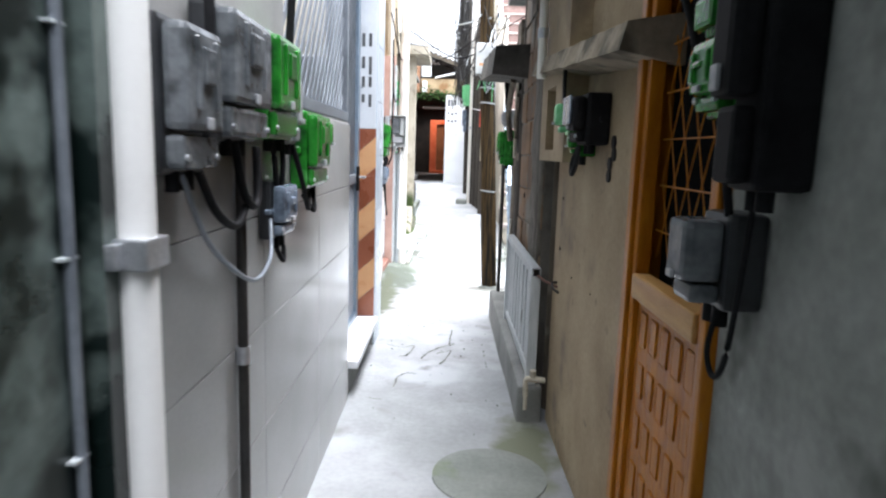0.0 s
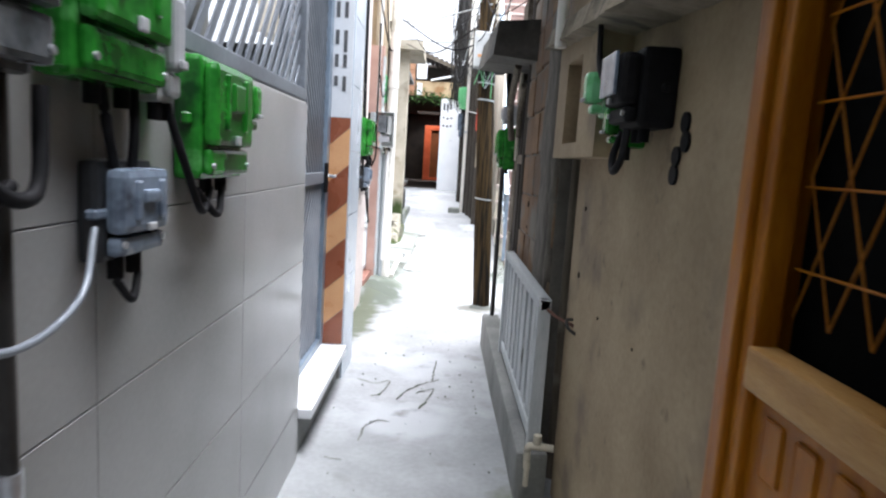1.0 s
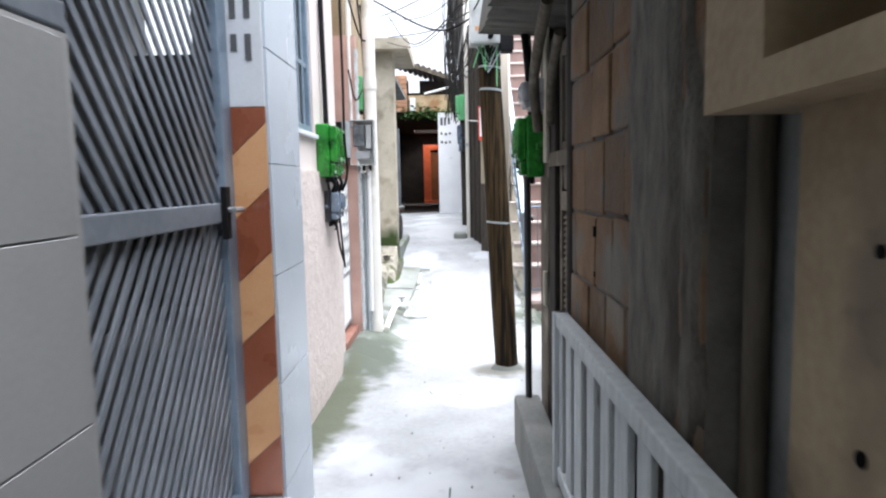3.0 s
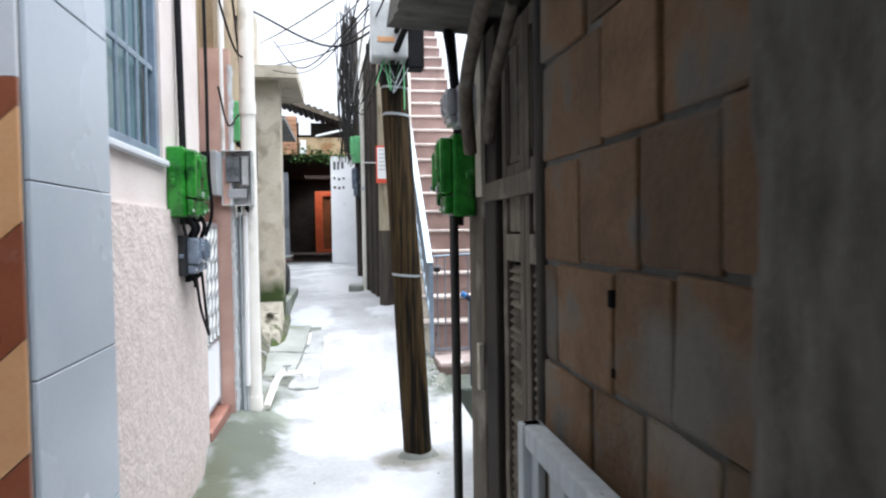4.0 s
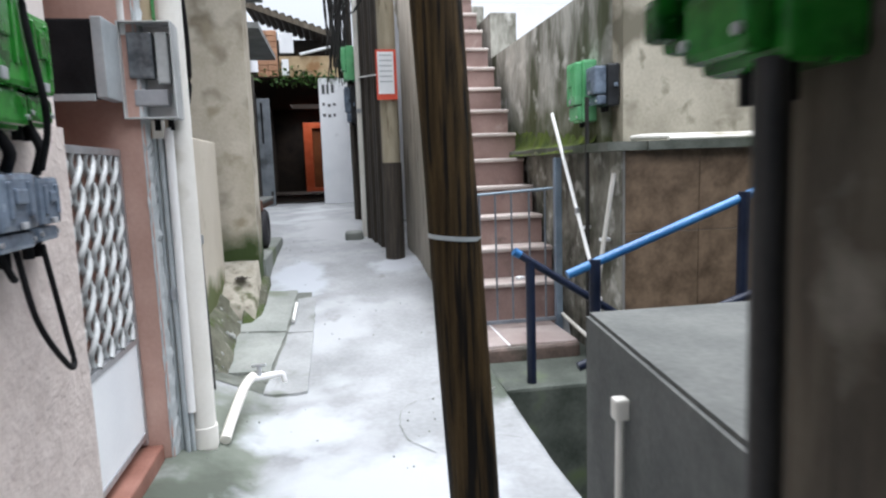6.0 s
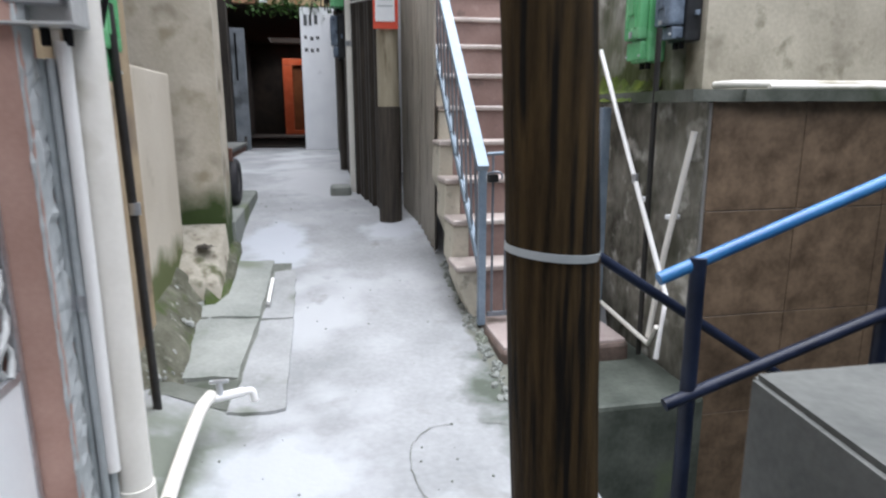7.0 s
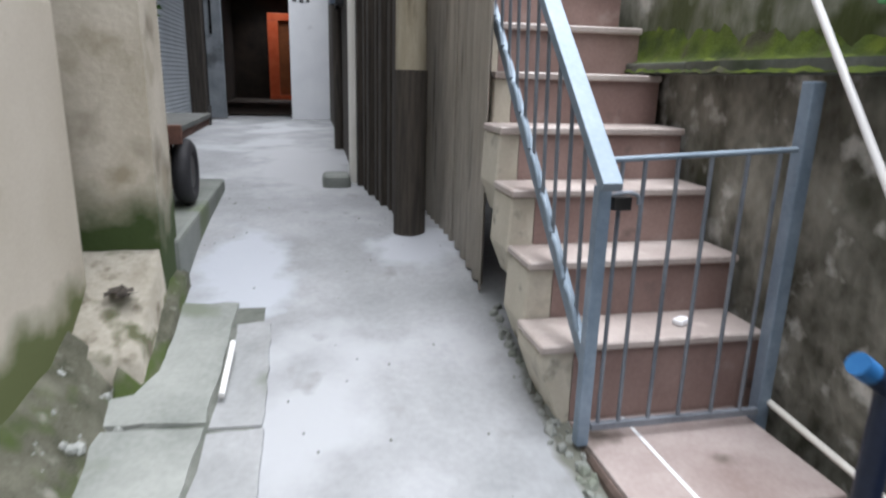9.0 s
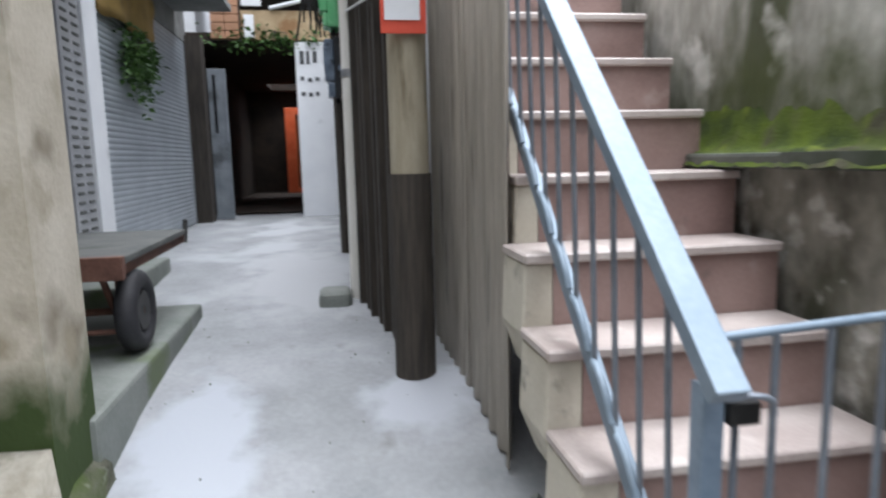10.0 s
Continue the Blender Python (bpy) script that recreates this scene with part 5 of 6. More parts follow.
part("knob", tube(bmesh.new(), [(0.46, 2.97, 0.48), (0.46, 2.97, 0.515)], 0.016, 10), "lowplaster", wtap)
part("thread", tube(bmesh.new(), [(0.43, 2.98, 0.40), (0.43, 2.98, 0.31)], 0.010, 8), "lowplaster", wtap)
solid("plinth", rbox(0.40, 0.524, 3.06, 5.32, 0.0, 0.40, 0.02), "cement", "low concrete plinth under the brick wall", "plinth")
barrier = thing("slatted_barrier", (0.46, 3.7, 0.42), "grey-white painted wooden barrier of upright slats", "barrier")
Yb0, Yb1 = 3.08, 4.40
part("top_rail", rbox(0.445, 0.49, Yb0, Yb1, 0.955, 1.0, 0.006), "whitewood", barrier)
part("bottom_rail", rbox(0.45, 0.485, Yb0, Yb1, 0.42, 0.47, 0.006), "whitewood", barrier)
for k in range(9):
    y = Yb0 + 0.01 + (Yb1 - Yb0 - 0.1) * k / 8
    part("slat", rbox(0.457, 0.472 + 0.004 * (k % 2), y, y + 0.085 + 0.02 * (k % 3 == 0), 0.47, 0.956, 0.004), "whitewood", barrier)
for y in (Yb0, Yb1 - 0.04):
    part("post", rbox(0.44, 0.49, y, y + 0.04, 0.40, 1.0, 0.005), "whitewood", barrier)

# shutters
for k, (a, b) in enumerate(((4.575, 4.783), (4.787, 5.022))):
    leaf = thing("louvred_shutter", (0.59, a, 0.42), "weathered grey louvred door leaf, closed", "shutter", "louvred door leaves")
    for y in (a, b - 0.045):
        part("stile", rbox(0.575, 0.605, y, y + 0.045, 0.41, 2.0, 0.004), "oldwood", leaf)
    for z in (0.41, 1.95):
        part("rail", rbox(0.577, 0.603, a + 0.045, b - 0.045, z, z + 0.055, 0.004), "oldwood", leaf)
    part("rail", rbox(0.573, 0.603, a + 0.045, b - 0.045, 1.315, 1.395, 0.004), "palewood", leaf, "pale scraped rail")
    part("panel", rbox(0.584, 0.60, a + 0.05, b - 0.05, 1.40, 1.53, 0.006), "palewood", leaf, "small scraped panel")
    part("rail", rbox(0.577, 0.603, a + 0.045, b - 0.045, 1.535, 1.60, 0.004), "oldwood", leaf)
    part("panel", rbox(0.585, 0.60, a + 0.05, b - 0.05, 1.605, 1.945, 0.006), "oldwood", leaf)
    for q in (a + 0.062, b - 0.066):
        part("moulding", rbox(0.577, 0.586, q, q + 0.006, 1.62, 1.93, 0.002, 1), "oldwood", leaf)
    # Shade between the slats comes from this black sheet.
    part("backing", B(0.612, 0.616, a + 0.04, b - 0.04, 0.45, 1.34), "dark", leaf, "black sheet standing for the unlit gap behind the slats")
    for i in range(33):
        z = 0.470 + 0.0253 * i
        bm = rbox(-0.0135, 0.0135, a + 0.045, b - 0.045, -0.003, 0.003, 0.0012, 1)
        bm.transform(Matrix.Translation((0.592, 0, z + 0.010)) @ Matrix.Rotation(radians(-52 + 4 * math.sin(i * 7.3 + k)), 4, "Y"))
        part("slat", bm, "palewood" if (i * 5 + k) % 7 < 3 else "oldwood", leaf)
bar = thing("cross_plank", (0.55, 4.9, 1.5), "grey plank nailed across the shutters", "plank")
part("plank", rbox(0.548, 0.572, 4.50, 5.18, 1.50, 1.56, 0.004), "oldwood", bar)
solid("door_post", rbox(0.555, 0.68, 5.035, 5.19, 0.0, 2.05, 0.01), "nearblack", "near-black door post", "post")
solid("board_post", rbox(0.55, 0.68, 5.195, 5.43, 0.0, 2.6, 0.012), "oldwood", "pale weathered board at the house corner", "board")
tagged(part("batten", rbox(0.535, 0.552, 5.148, 5.235, 1.52, 2.3, 0.004), "lowplaster"), "pale batten nailed to the board", "batten")
tagged(part("batten", rbox(0.532, 0.549, 5.197, 5.235, 0.86, 1.02, 0.004), "lowplaster"), "short pale batten nailed to the board", "batten")
solid("door_frame_brick", rbox(0.54, 0.66, 4.42, 4.57, 0.3, 2.05, 0.006), "darkwood", "dark weathered door frame beside the bricks", "frame")
meter_box(1, 5.265, 5.40, 1.455, 1.745, 0.545, 0.125, "green", "bright green plastic meter box on the board", glands=2)
meter_box(1, 5.41, 5.475, 1.49, 1.71, 0.545, 0.13, "green", "small bright green plastic cover on the board", "junction_box", 0)
meter_box(1, 5.20, 5.34, 1.76, 1.90, 0.545, 0.11, "greybox", "small grey junction box above the meter", "junction_box")
pipe([(0.468, 5.29, 1.46), (0.468, 5.27, 0.2)], 0.016, "blackiron", "black conduit under the green meter", "conduit")
cable([(0.36, 6.55, 2.32), (0.44, 6.15, 2.46), (0.46, 5.6, 2.36), (0.47, 5.36, 2.1), (0.48, 5.28, 1.88)], 0.018, label="thick black cable from the pole to the house")
cable([(0.36, 6.55, 2.42), (0.45, 6.15, 2.54), (0.49, 5.6, 2.40), (0.49, 5.4, 2.1), (0.49, 5.3, 1.7)], 0.015, label="thick black cable from the pole to the house")
pipe(bend([(0.45, 4.55, 2.06), (0.46, 4.85, 1.96), (0.47, 5.05, 1.84), (0.50, 5.14, 1.66)]), 0.022, "oldwood", "bent grey pipe under the canopy", "pipe")
pipe(bend([(0.50, 4.6, 1.96), (0.51, 4.85, 1.82), (0.53, 5.0, 1.68)]), 0.018, "oldwood", "bent grey pipe under the canopy", "pipe")
pipe([(0.515, 4.43, 3.0), (0.515, 4.43, 0.42)], 0.02, "darkwood", "old dark pipe at the brick wall's end", "pipe")

# pole fittings and wires
pbox = thing("pole_meter", (0.36, 6.5, 2.3), "pale grey service box strapped to the pole", "meter box")
part("body", rbox(0.25, 0.445, 6.45, 6.60, 2.32, 2.62, 0.012), "clear", pbox)
part("label_plate", B(0.285, 0.375, 6.447, 6.45, 2.40, 2.425), "orange", pbox, "orange label bar")
part("side_box", rbox(0.445, 0.535, 6.49, 6.61, 2.28, 2.50, 0.008), "black", pbox)
part("collar", tube(bmesh.new(), [(pole_x(2.22), PY, 2.22), (pole_x(2.34), PY, 2.34)], 0.08, 16), "black", pbox)
rnd = random.Random(5)
for k in range(26):
    a = Vector((0.35 + rnd.uniform(-0.1, 0.1), 6.62 + rnd.uniform(-0.08, 0.08), 2.5 + rnd.uniform(-0.1, 0.5)))
    to = rnd.choice([Vector((-0.66, 6.6, 2.9)), Vector((-0.62, 7.6, 2.8)), Vector((0.26, 13.0, 3.3)), Vector((0.6, 10.6, 3.4)), Vector((0.5, 5.4, 2.6)), Vector((-0.6, 9.8, 3.2))]) + Vector([rnd.uniform(-0.15, 0.15) for _ in range(3)])
    mid = (a + to) / 2 + Vector((rnd.uniform(-0.1, 0.1), 0, -rnd.uniform(0.05, 0.35)))
    cable([a, mid, to], rnd.choice((0.004, 0.005, 0.007)), rnd.choice(("black", "black", "conduit")), "overhead_wire", "thin overhead service wire strung across the alley")
for k in range(8):
    x, y, z = 0.38 + rnd.uniform(-0.1, 0.1), 6.53 + rnd.uniform(-0.03, 0.03), 2.35
    cable([(x, y, z), (x + rnd.uniform(-0.08, 0.08), y - 0.03, z - rnd.uniform(0.1, 0.3)), (x + rnd.uniform(-0.1, 0.1), y, z - 0.02)], 0.003, rnd.choice(("conduit", "black", "greenlight")), "loose_wire", "thin loose wire end hanging from the pole box")
tangle = thing("cable_tangle", (0.2, 13.1, 3.2), "dense tangle of hanging black service cables", "cables")
bm = bmesh.new()
for k in range(60):
    a = Vector((0.22 + rnd.gauss(0, 0.06), 13.1 + rnd.gauss(0, 0.1), 4.6 + rnd.uniform(-0.4, 0.4)))
    b = Vector((0.22 + rnd.gauss(0, 0.07), 13.1 + rnd.gauss(0, 0.1), 2.7 + rnd.uniform(-0.3, 0.8)))
    tube(bm, bend([a, (a + b) / 2 + Vector((rnd.gauss(0, 0.08), rnd.gauss(0, 0.08), 0)), b], 4), 0.008, 5)
tagged(part("cable", bm, "blackiron", tangle), kind="stuff")
pole3 = thing("utility_pole", (0.26, 13.3, 0.7), "dark service pole beside the far board wall", "pole")
part("shaft", tube(bmesh.new(), [(0.37, 13.35, 0.5), (0.34, 13.35, 4.8)], 0.05, 12), "darkwood", pole3)
t = meter_box(1, 12.9, 13.1, 1.95, 2.4, 0.40, 0.14, "bluegrey", "dark blue-grey meter box on the far boards")
meter_box(1, 12.86, 13.08, 2.46, 2.87, 0.40, 0.16, "greenlight", "green plastic meter box on the far boards")

# ---- yard ----
# Dark sheet laid over the pit floor to deepen the yard's shade.
solid("yard_floor", boxes((0.95, 3.4, 5.46, 7.97, -1.62, -1.56)), "dampshade", "dark sheet added over the sunken yard's floor for its shade", "floor")
bm = bmesh.new()
v = [bm.verts.new(p) for z in (-1.7, 0.885) for p in ((0.72, 5.46, z), (1.9, 5.46, z), (1.9, 6.70, z), (0.872, 6.715, z))]
for f in ((3, 2, 1, 0), (4, 5, 6, 7), (0, 1, 5, 4), (1, 2, 6, 5), (2, 3, 7, 6), (3, 0, 4, 7)):
    bm.faces.new([v[i] for i in f])
bmesh.ops.bevel(bm, geom=bm.edges[:], offset=0.012, segments=2, affect="EDGES")
tank = thing("concrete_tank", (1.2, 6.1, 0.1), "grey cement-rendered water tank with a flat lid", "tank")
part("body", bm, "tankcement", tank)
part("bolt_bar", tube(bmesh.new(), [(0.80, 6.3, 0.72), (0.795, 6.3, 0.25)], 0.012, 8), "pvcb", tank)
part("bolt_head", rbox(0.78, 0.82, 6.28, 6.32, 0.69, 0.75, 0.008), "pvcb", tank)
blue_rail = thing("handrail", (1.1, 7.42, 0.1), "bright blue tubular handrail sloping along the yard", "handrail")
part("top_rail", tube(bmesh.new(), [(1.075, 7.42, 0.878), (2.5, 7.42, 1.40)], 0.021, 12), "blue", blue_rail)
part("mid_rail", tube(bmesh.new(), [(1.115, 7.40, 0.460), (2.5, 7.38, 0.925)], 0.021, 12), "navy", blue_rail, "dark purple-blue lower rail")
for x in (1.20, 1.92):
    part("post", tube(bmesh.new(), [(x, 7.41, 0.89 + 0.376 * (x - 1.06)), (x, 7.41, -1.6)], 0.026, 12), "navy", blue_rail)
dark_rail = thing("handrail", (1.1, 8.1, 0.1), "dark blue tubular handrail leading down the yard steps", "handrail")
part("top_rail", tube(bmesh.new(), [(1.03, 8.05, 0.895), (2.3, 8.06, 0.06)], 0.022, 12), "navy", dark_rail)
part("end_cap", tube(bmesh.new(), [(1.012, 8.05, 0.907), (1.045, 8.05, 0.885)], 0.0235, 12), "blue", dark_rail, "blue painted end")
part("post", tube(bmesh.new(), [(1.10, 8.05, 0.85), (1.10, 8.05, 0.05)], 0.026, 12), "navy", dark_rail)
brown_wall = solid("wall_brown_tile", B(1.68, 3.4, 8.135, 8.15, -1.6, 1.42), "grout", "brown mottled tile facing of the yard wall", "wall")
solid("yard_slab", rbox(0.93, 1.66, 7.97, 8.97, -1.6, 0.168, 0.02), "damp", "damp concrete slab at the yard's edge", "slab")
pipe([(1.56, 8.98, 1.70), (1.54, 8.14, 0.58), (1.50, 8.12, 0.30)], 0.012, "pvc", "thin white plastic pipe leaning down the wall", "pipe", [(1.548, 8.5, 1.07)])
pipe([(1.64, 8.18, 1.3), (1.60, 8.28, 0.75), (1.58, 8.34, 0.32)], 0.014, "pvcb", "thin cream plastic pipe on the wall", "pipe")
pipe([(1.58, 8.9, 0.34), (1.56, 8.3, 0.30), (1.54, 8.2, 0.42)], 0.012, "pvcb", "thin cream plastic pipe along the wall's foot", "pipe")
pipe([(1.58, 8.42, 1.75), (1.58, 8.42, 0.2)], 0.013, "blackiron", "thin black conduit dropping down the wall", "conduit")
pipe(bend([(1.84, 8.36, 1.50), (1.84, 8.24, 1.50), (1.92, 8.2, 1.50), (2.1, 8.2, 1.50), (3.3, 8.2, 1.50)]), 0.017, "pvcb", "cream plastic pipe lying on the ledge", "pipe")
pipe([(1.95, 8.14, 1.487), (3.3, 8.13, 1.487)], 0.012, "pvcb", "thin cream plastic pipe lying on the ledge", "pipe")
meter_box(1, 8.62, 8.80, 1.62, 2.0, 1.73, 0.14, "greenlight", "green plastic meter box over the yard")
meter_box(1, 8.44, 8.60, 1.70, 1.95, 1.80, 0.16, "bluegrey", "blue-grey meter box over the yard")
def moss_bank(y0, y1, seed):
    """Moss creeping from the ledge up the wall, thick at the foot and ragged at both edges."""
    bm, n, m = bmesh.new(), 12, 130
    g = []
    for j in range(m + 1):
        y = y0 + (y1 - y0) * j / m
        full = min(1.0, max(0.12, (y - 8.75) / 1.1)) * (0.75 + 0.5 * noise.noise((y * 3.1, seed, 0)))
        high = 0.05 + 0.17 * full + 0.05 * noise.noise((y * 11, seed, 2))
        row = []
        for i in range(n + 1):
            u = i / n
            fuzz = 0.010 * noise.noise((y * 22, u * 7, seed)) + 0.006 * noise.noise((y * 60, u * 19, seed))
            if u < 0.35:
                x, z = 1.56 + 0.02 * noise.noise((y * 9, 1, seed)) + 0.12 * (u / 0.35), 1.432 + 0.05 * min(1, u / 0.12) + fuzz
            else:
                w = (u - 0.35) / 0.65
                x, z = 1.68 + 0.055 * w ** 0.5 + fuzz * (1 - w), 1.482 + high * w + 0.03 * w * noise.noise((y * 30, 5, seed))
            row.append(bm.verts.new((x, y, z)))
        g.append(row)
    for r0, r1 in zip(g, g[1:]):
        for i in range(n):
            bm.faces.new((r0[i], r1[i], r1[i + 1], r0[i + 1])).smooth = True
    return bm


solid("moss_ledge", moss_bank(8.62, 11.5, 4.0), "brightmoss", "bright green moss creeping from the ledge up the wall", "moss")
solid("ledge_back", rbox(1.57, 1.74, 9.6, 11.6, 1.425, 1.475, 0.012), "dampshade", "concrete ledge under the moss", "ledge")

# stair railing and gate
railing = thing("stair_railing", (0.86, 8.9, 0.3), "blue-grey steel stair railing with a broad pale top", "railing")
SL = 0.955
RAIL_TOP, RAIL_FOOT = (0.86, 8.76, 1.108), (0.885, 8.86, 0.522)


def sloping(at, w, h, length):
    bm = rbox(-w / 2, w / 2, 0, length, -h / 2, h / 2, 0.004)
    bm.transform(Matrix.Translation(at) @ Matrix.Rotation(math.atan(SL), 4, "X"))
    return bm


part("top_rail", sloping(RAIL_TOP, 0.06, 0.036, 5.6), "railtop", railing, "broad pale top rail")
part("bottom_rail", sloping(RAIL_FOOT, 0.026, 0.05, 5.4), "railtop", railing, "flat pale bottom rail")
for k in range(28):
    y = 8.93 + 0.135 * k
    z = RAIL_FOOT[2] + SL * (y - RAIL_FOOT[1])
    part("scroll", tube(bmesh.new(), bend([(0.872, y, z + 0.03), (0.87, y + 0.03, z + 0.085), (0.87, y + 0.075, z + 0.13), (0.872, y + 0.11, z + 0.14)], 3), 0.011, 6), "railtop", railing)
for k in range(31):
    y = 8.96 + 0.12 * k
    part("baluster", tube(bmesh.new(), [(0.882, y, RAIL_FOOT[2] + SL * (y - RAIL_FOOT[1])), (0.864, y, RAIL_TOP[2] + SL * (y - RAIL_TOP[1]))], 0.007, 6), "steel", railing)
part("post", rbox(0.86, 0.90, 8.83, 8.87, 0.26, 1.10, 0.004), "rail", railing, "square corner post")
stair_gate = thing("stair_gate", (1.25, 8.86, 0.3), "blue-grey steel bar gate shutting the stairs", "gate")
part("rail", rbox(0.915, 1.53, 8.85, 8.87, 0.30, 0.325, 0.003), "steel", stair_gate)
part("rail", tube(bmesh.new(), [(0.905, 8.86, 1.172), (1.515, 8.86, 1.203)], 0.009, 8), "railtop", stair_gate, "thin pale top bar")
for x in (0.94, 1.012, 1.118, 1.228, 1.35, 1.46):
    part("bar", tube(bmesh.new(), [(x, 8.86, 0.325), (x, 8.86, 1.17 + 0.05 * (x - 0.9))], 0.007, 8), "steel", stair_gate)
part("lock_arm", tube(bmesh.new(), bend([(0.90, 8.83, 1.075), (0.94, 8.81, 1.085), (0.97, 8.81, 1.075), (0.975, 8.81, 1.05)]), 0.006, 8), "steel", stair_gate)
part("lock", rbox(0.905, 0.96, 8.82, 8.85, 1.03, 1.07, 0.004), "blackiron", stair_gate, "dark lock and padlock")
solid("gate_post", rbox(1.535, 1.582, 8.86, 8.91, 0.2, 1.405, 0.006), "rail", "tall square gate post by the wall", "post")

# litter
for k, (p, rz) in enumerate((((1.34, 9.07, 0.558), 0.5), ((1.63, 8.55, 0.95), 1.0), ((1.64, 8.3, 0.9), 0.2))):
    bm = rbox(-0.03, 0.03, -0.02, 0.02, 0, 0.022, 0.006)
    bm.transform(Matrix.Translation(p) @ Matrix.Rotation(rz, 4, "Z"))
    tagged(part("paper_scrap", bm, "white"), "crumpled white paper scrap", "litter")

# ---- corrugated fence, planks, far pipe ----
fence = thing("corrugated_fence", (0.82, 10.5, 0.45), "weathered grey corrugated sheet fence", "fence")
for k, (a, b) in enumerate(((9.86, 10.42), (10.40, 11.1))):
    bm = bmesh.new()
    n = int((b - a) / 0.012)
    lo, hi = [], []
    for i in range(n + 1):
        y = a + (b - a) * i / n
        x = 0.825 - 0.03 * (y - 9.86) + 0.016 * math.sin(y * math.tau / 0.11) - 0.006 * k
        lo.append(bm.verts.new((x, y, ground_z(y) + 0.0 + 0.02 * (k == 0))))
        hi.append(bm.verts.new((x, y, 3.6)))
    for i in range(n):
        f = bm.faces.new((lo[i], lo[i + 1], hi[i + 1], hi[i]))
        f.smooth = True
    ext = bmesh.ops.extrude_face_region(bm, geom=bm.faces[:])
    bmesh.ops.translate(bm, vec=(0.004, 0, 0), verts=[q for q in ext["geom"] if isinstance(q, bmesh.types.BMVert)])
    part("sheet", bm, "corr", fence)
planks = thing("plank_fence", (0.6, 11.3, 0.5), "dark weathered upright plank fence", "fence")
for k in range(7):
    y = 10.92 + 0.14 * k
    part("plank", rbox(0.56 - 0.025 * k + 0.012 * (k % 2), 0.60 - 0.025 * k, y, y + 0.132, ground_z(y) - 0.05, 3.7 + 0.1 * (k % 3), 0.005), "darkwood", planks)
pipe([(0.40, 11.9, 4.2), (0.40, 11.9, 0.55)], 0.042, "pvcb", "cream plastic downpipe on the plank fence", "downpipe", [(0.40, 11.9, 2.0)])
cable([(0.40, 11.85, 2.35), (0.5, 11.2, 2.28), (0.56, 10.7, 2.22)], 0.007, "pvc", label="white cable from the downpipe to the pole")
stone = rbox(0.16, 0.36, 11.72, 11.95, 0.5, 0.70, 0.05, 3)
tagged(part("stone", stone, "slab"), "rough stone block at the foot of the downpipe", "stone")
notice = thing("notice", (0.55, 10.5, 2.0), "white notice sheet on a red card tied to the pole", "notice")
part("card", rbox(0.49, 0.67, 10.495, 10.503, 1.97, 2.40, 0.002), "redpaper", notice)
part("sheet", B(0.505, 0.645, 10.490, 10.494, 2.02, 2.38), "white", notice)
for k in range(6):
    part("text_bar", B(0.52, 0.63, 10.4885, 10.490, 2.12 + 0.045 * k, 2.13 + 0.045 * k), "conduit", notice)

# ---- ground details ----
patch = solid("manhole", tube(bmesh.new(), [(0.23, 2.50, 0.1), (0.23, 2.50, ground_z(2.5) + 0.006)], 0.24, 36), "slab", "round concrete manhole cover", "manhole")
crack_bm = bmesh.new()
rnd = random.Random(12)
CRACKS = (
    ((-0.38, 4.38), (-0.27, 4.32), (-0.19, 4.37), (-0.22, 4.13), (-0.27, 4.08)),
    ((-0.13, 4.04), (-0.08, 4.21), (0.0, 4.33), (0.10, 4.43)),
    ((-0.03, 4.16), (0.07, 4.27), (0.04, 4.08), (0.0, 3.93)),
    ((-0.26, 3.51), (-0.25, 3.68), (-0.21, 3.75), (-0.14, 3.75)),
    ((0.06, 4.41), (0.07, 4.59), (0.08, 4.80)),
    ((-0.38, 3.32), (-0.31, 3.30)),
    ((0.46, 7.38), (0.36, 7.52), (0.33, 7.70), (0.36, 7.86), (0.44, 7.96), (0.54, 7.98)),
    ((0.69, 7.47), (0.77, 7.50), (0.87, 7.46)),
    ((0.66, 7.98), (0.78, 7.92), (0.90, 7.88)),
)
for way in CRACKS:
    line = [Vector((p.x, p.y, floor_z(p.x, p.y) + 0.001)) for p in (
        q + Vector((0.010 * noise.noise((q.x * 40, q.y * 40, 0)), 0.014 * noise.noise((q.x * 40, q.y * 40, 6)), 0)) for q in bend([(x, y, 0) for x, y in way], 5))]
    for u, v_ in zip(line, line[1:]):
        w = rnd.uniform(0.003, 0.008) if u.y < 6 else rnd.uniform(0.0008, 0.002)
        s_ = Vector((-(v_ - u).y, (v_ - u).x, 0)).normalized() * w
        crack_bm.faces.new([crack_bm.verts.new(q + Vector((0, 0, 0.004))) for q in (u - s_, v_ - s_, v_ + s_, u + s_)])
tagged(part("floor_cracks", crack_bm, "dampshade"), "dark mended cracks across the concrete", "crack", kind="stuff")
bm = bmesh.new()
for k in range(160):
    x, y = rnd.uniform(-0.6, 0.8), rnd.choice((rnd.uniform(2.5, 7), rnd.uniform(7, 12)))
    if x > 0.35 and y < 5.5:
        x = 0.3
    s = rnd.uniform(0.002, 0.006)
    bmesh.ops.create_icosphere(bm, subdivisions=1, radius=s, matrix=Matrix.Translation((x, y, floor_z(x, y) + 0.003)))
tagged(part("grit", bm, "slab"), "scattered grit and small stones on the floor", "grit", kind="stuff")
bm = bmesh.new()
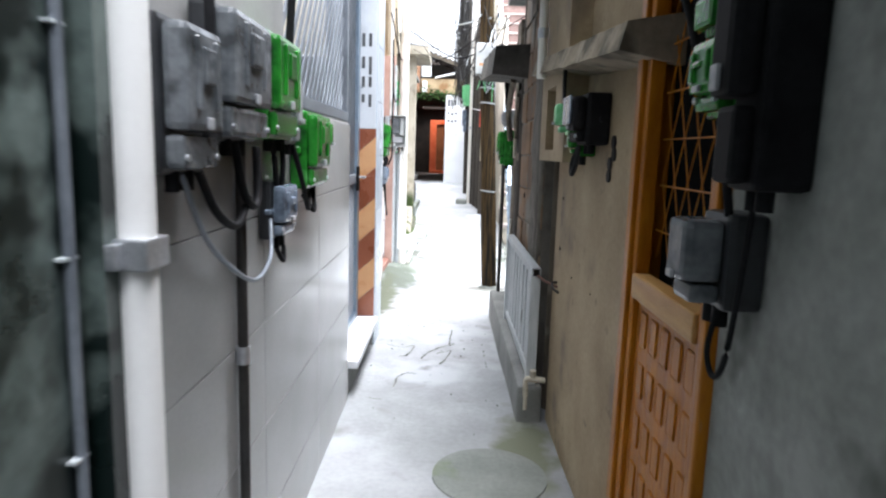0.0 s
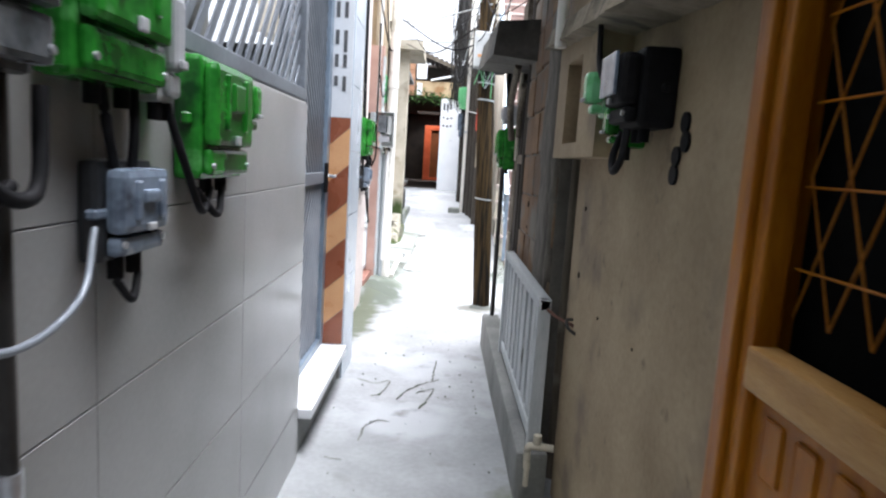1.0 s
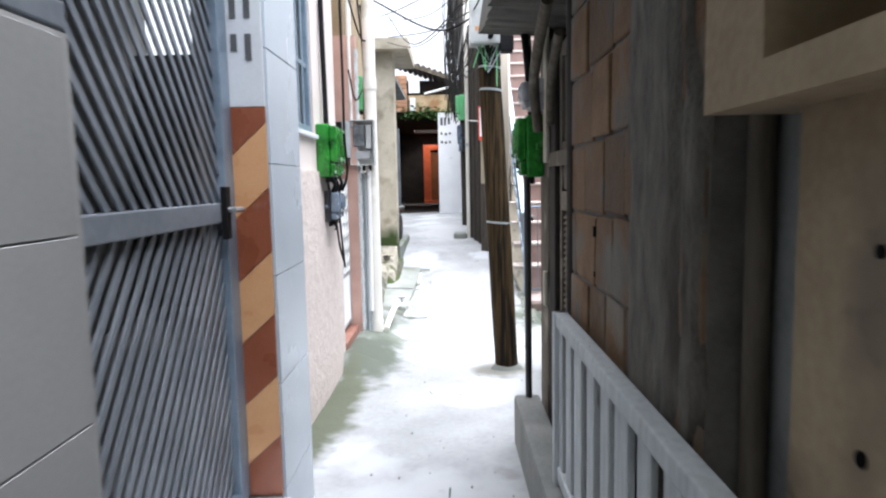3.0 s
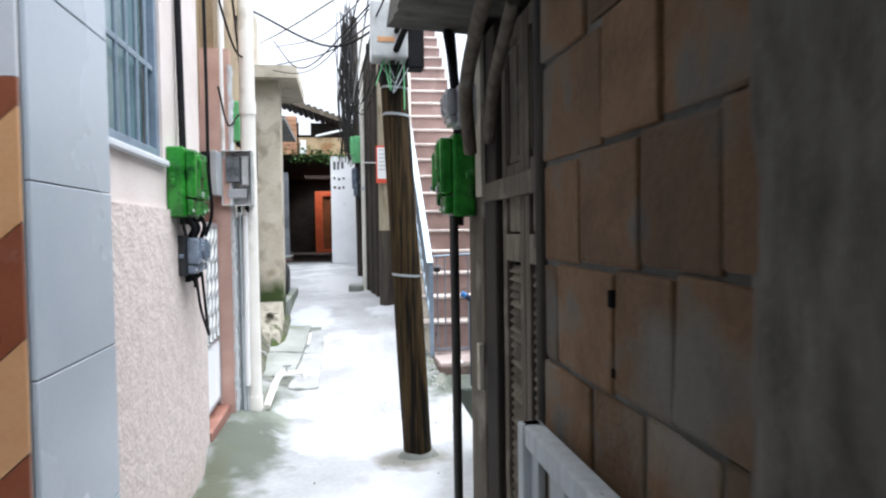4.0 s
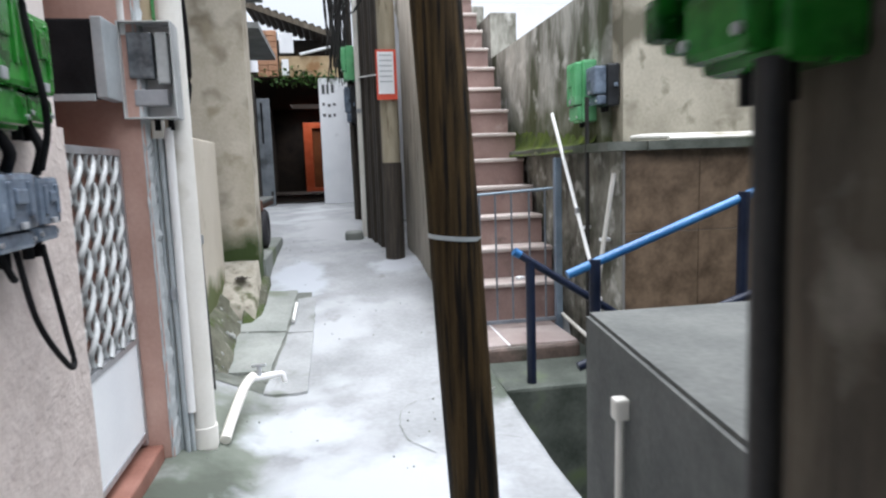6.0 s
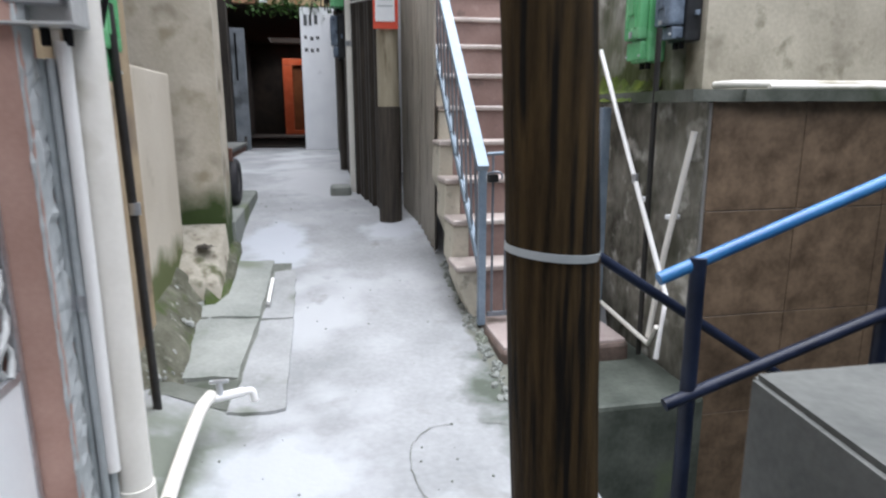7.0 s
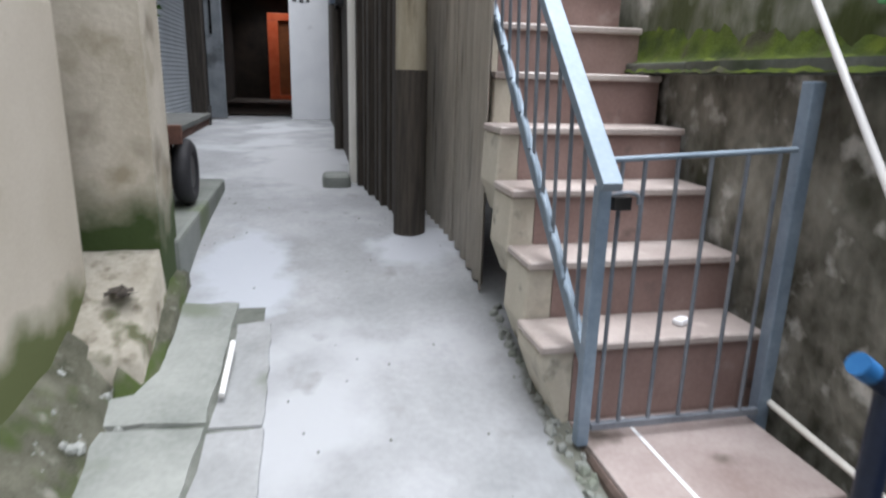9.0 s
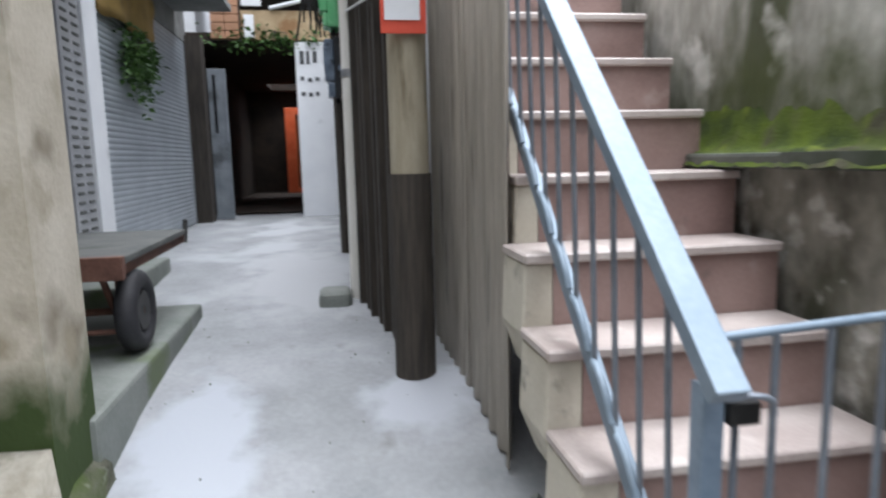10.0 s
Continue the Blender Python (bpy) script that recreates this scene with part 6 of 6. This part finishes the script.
for k in range(14):
    x, y = -0.62 + rnd.uniform(-0.05, 0.05), 9.52 + rnd.uniform(-0.07, 0.07)
    a = rnd.uniform(0, 6.3)
    q = [(0.0, 0.0), (0.02, 0.02), (0, 0.05), (-0.02, 0.02)]
    bm.faces.new([bm.verts.new((x + c * math.cos(a) - d * math.sin(a), y + c * math.sin(a) + d * math.cos(a), 0.605 + 0.02 * rnd.random())) for c, d in q])
tagged(part("dead_leaves", bm, "darkwood"), "few brown dead leaves on the moss", "leaves", kind="stuff")

# ---- pieces: wall tiles, bricks ----
wall_left = bpy.data.objects["wall_left_upper"]
TW, TH = 0.765, 0.3085
tile_m = mesh_of(rbox(-0.006, 0.006, -TW / 2 + 0.0012, TW / 2 - 0.0012, -TH / 2 + 0.0012, TH / 2 - 0.0012, 0.0015, 1), "wall_tile", "tile")
for c in range(3):
    for r in range(-1, 9):
        y, z = 0.99 + TW * (c + 0.5), 0.44 - TH / 2 + TH * (r + 1)
        if z > 1.6:
            continue
        piece("wall_tile", tile_m, wall_left, Matrix.Translation((-0.497, y, z)))
BW, BH = 0.405, 0.365
blue_m = mesh_of(rbox(-0.006, 0.006, -BW / 2 + 0.0015, BW / 2 - 0.0015, -BH / 2 + 0.0015, BH / 2 - 0.0015, 0.0015, 1), "wall_tile", "bluetile")
for r in range(7):
    piece("wall_tile", blue_m, wall_left, Matrix.Translation((-0.478, 4.5475, 0.05 + 0.365 * r + BH / 2)))
side_m = mesh_of(rbox(-0.09, 0.105, -0.004, 0.004, -BH / 2 + 0.0015, BH / 2 - 0.0015, 0.0015, 1), "wall_tile", "bluetile")
for r in range(7):
    piece("wall_tile", side_m, wall_left, Matrix.Translation((-0.585, 4.744, 0.05 + 0.365 * r + BH / 2)))
bt_m = mesh_of(rbox(-0.2235, 0.2235, -0.005, 0.005, -0.2385, 0.2385, 0.002, 1), "wall_tile", "browntile")
for c in range(4):
    for r in range(6):
        piece("wall_tile", bt_m, brown_wall, Matrix.Translation((1.685 + 0.45 * (c + 0.5), 8.131, -1.44 + 0.48 * (r + 0.5))))
rnd = random.Random(21)
brick_ms = {}
JOINTS = {4: (3.30, 3.48, 3.69, 3.87, 4.06, 4.33, 4.42), 3: (3.30, 3.55, 3.77, 3.96, 4.16, 4.42), 5: (3.30, 3.50, 3.76, 3.97, 4.21, 4.42)}
for r in range(11):
    cuts = list(JOINTS.get(r, ()))
    if not cuts:
        cuts, y = [3.30], 3.30
        while y < 4.24:
            y += rnd.choice((0.185, 0.20, 0.20, 0.28))
            cuts.append(min(y, 4.42))
        cuts[-1] = 4.42
    for a_, b_ in zip(cuts, cuts[1:]):
        w = round(b_ - a_, 2)
        if w < 0.06:
            continue
        if w not in brick_ms:
            bm = rbox(-0.02, 0.02, -w / 2 + 0.004, w / 2 - 0.004, -0.0995, 0.0995, 0.008, 2)
            for v in bm.verts:
                v.co.x += 0.004 * noise.noise((v.co.y * 30, v.co.z * 30, w * 50))
            brick_ms[w] = mesh_of(bm, "brick", "brick")
        piece("brick", brick_ms[w], brick_wall, Matrix.Translation((0.526 + rnd.uniform(-0.004, 0.005), (a_ + b_) / 2, 0.4135 + 0.207 * r - 0.02 * ((a_ + b_) / 2 - 3.9))) @ Matrix.Rotation(0.02 + rnd.uniform(-0.015, 0.015), 4, "X"))
for y0_, y1_, z0_, z1_, sd in ((3.38, 3.725, 0.42, 2.2, 3), (3.31, 3.37, 0.9, 1.9, 8)):
    bm, n, m = bmesh.new(), 8, 26
    g = []
    for j in range(m + 1):
        z = z0_ + (z1_ - z0_) * j / m
        lo, hi = y0_ + 0.07 * noise.noise((z * 5, sd, 0)), y1_ + 0.012 * noise.noise((z * 7, sd, 4))
        g.append([bm.verts.new((0.515 if i in (0, n) or j in (0, m) else 0.494 + 0.010 * noise.noise((i * 0.8, z * 9, sd)), lo + (hi - lo) * i / n, z)) for i in range(n + 1)])
    for r0, r1 in zip(g, g[1:]):
        for i in range(n):
            f = bm.faces.new((r0[i], r1[i], r1[i + 1], r0[i + 1]))
            f.smooth = True
    part("mortar_smear", bm, "smear", brick_wall, "grey cement smeared over the bricks")
# Black blocks put the shade of missing mortar into colour.
for y0_, y1_, z0_, z1_ in ((4.052, 4.068, 1.28, 1.308), (4.048, 4.057, 1.168, 1.182)):
    part("mortar_gap", B(0.5015, 0.516, y0_, y1_, z0_, z1_), "dark", brick_wall, "black block standing for the shade where mortar fell out")
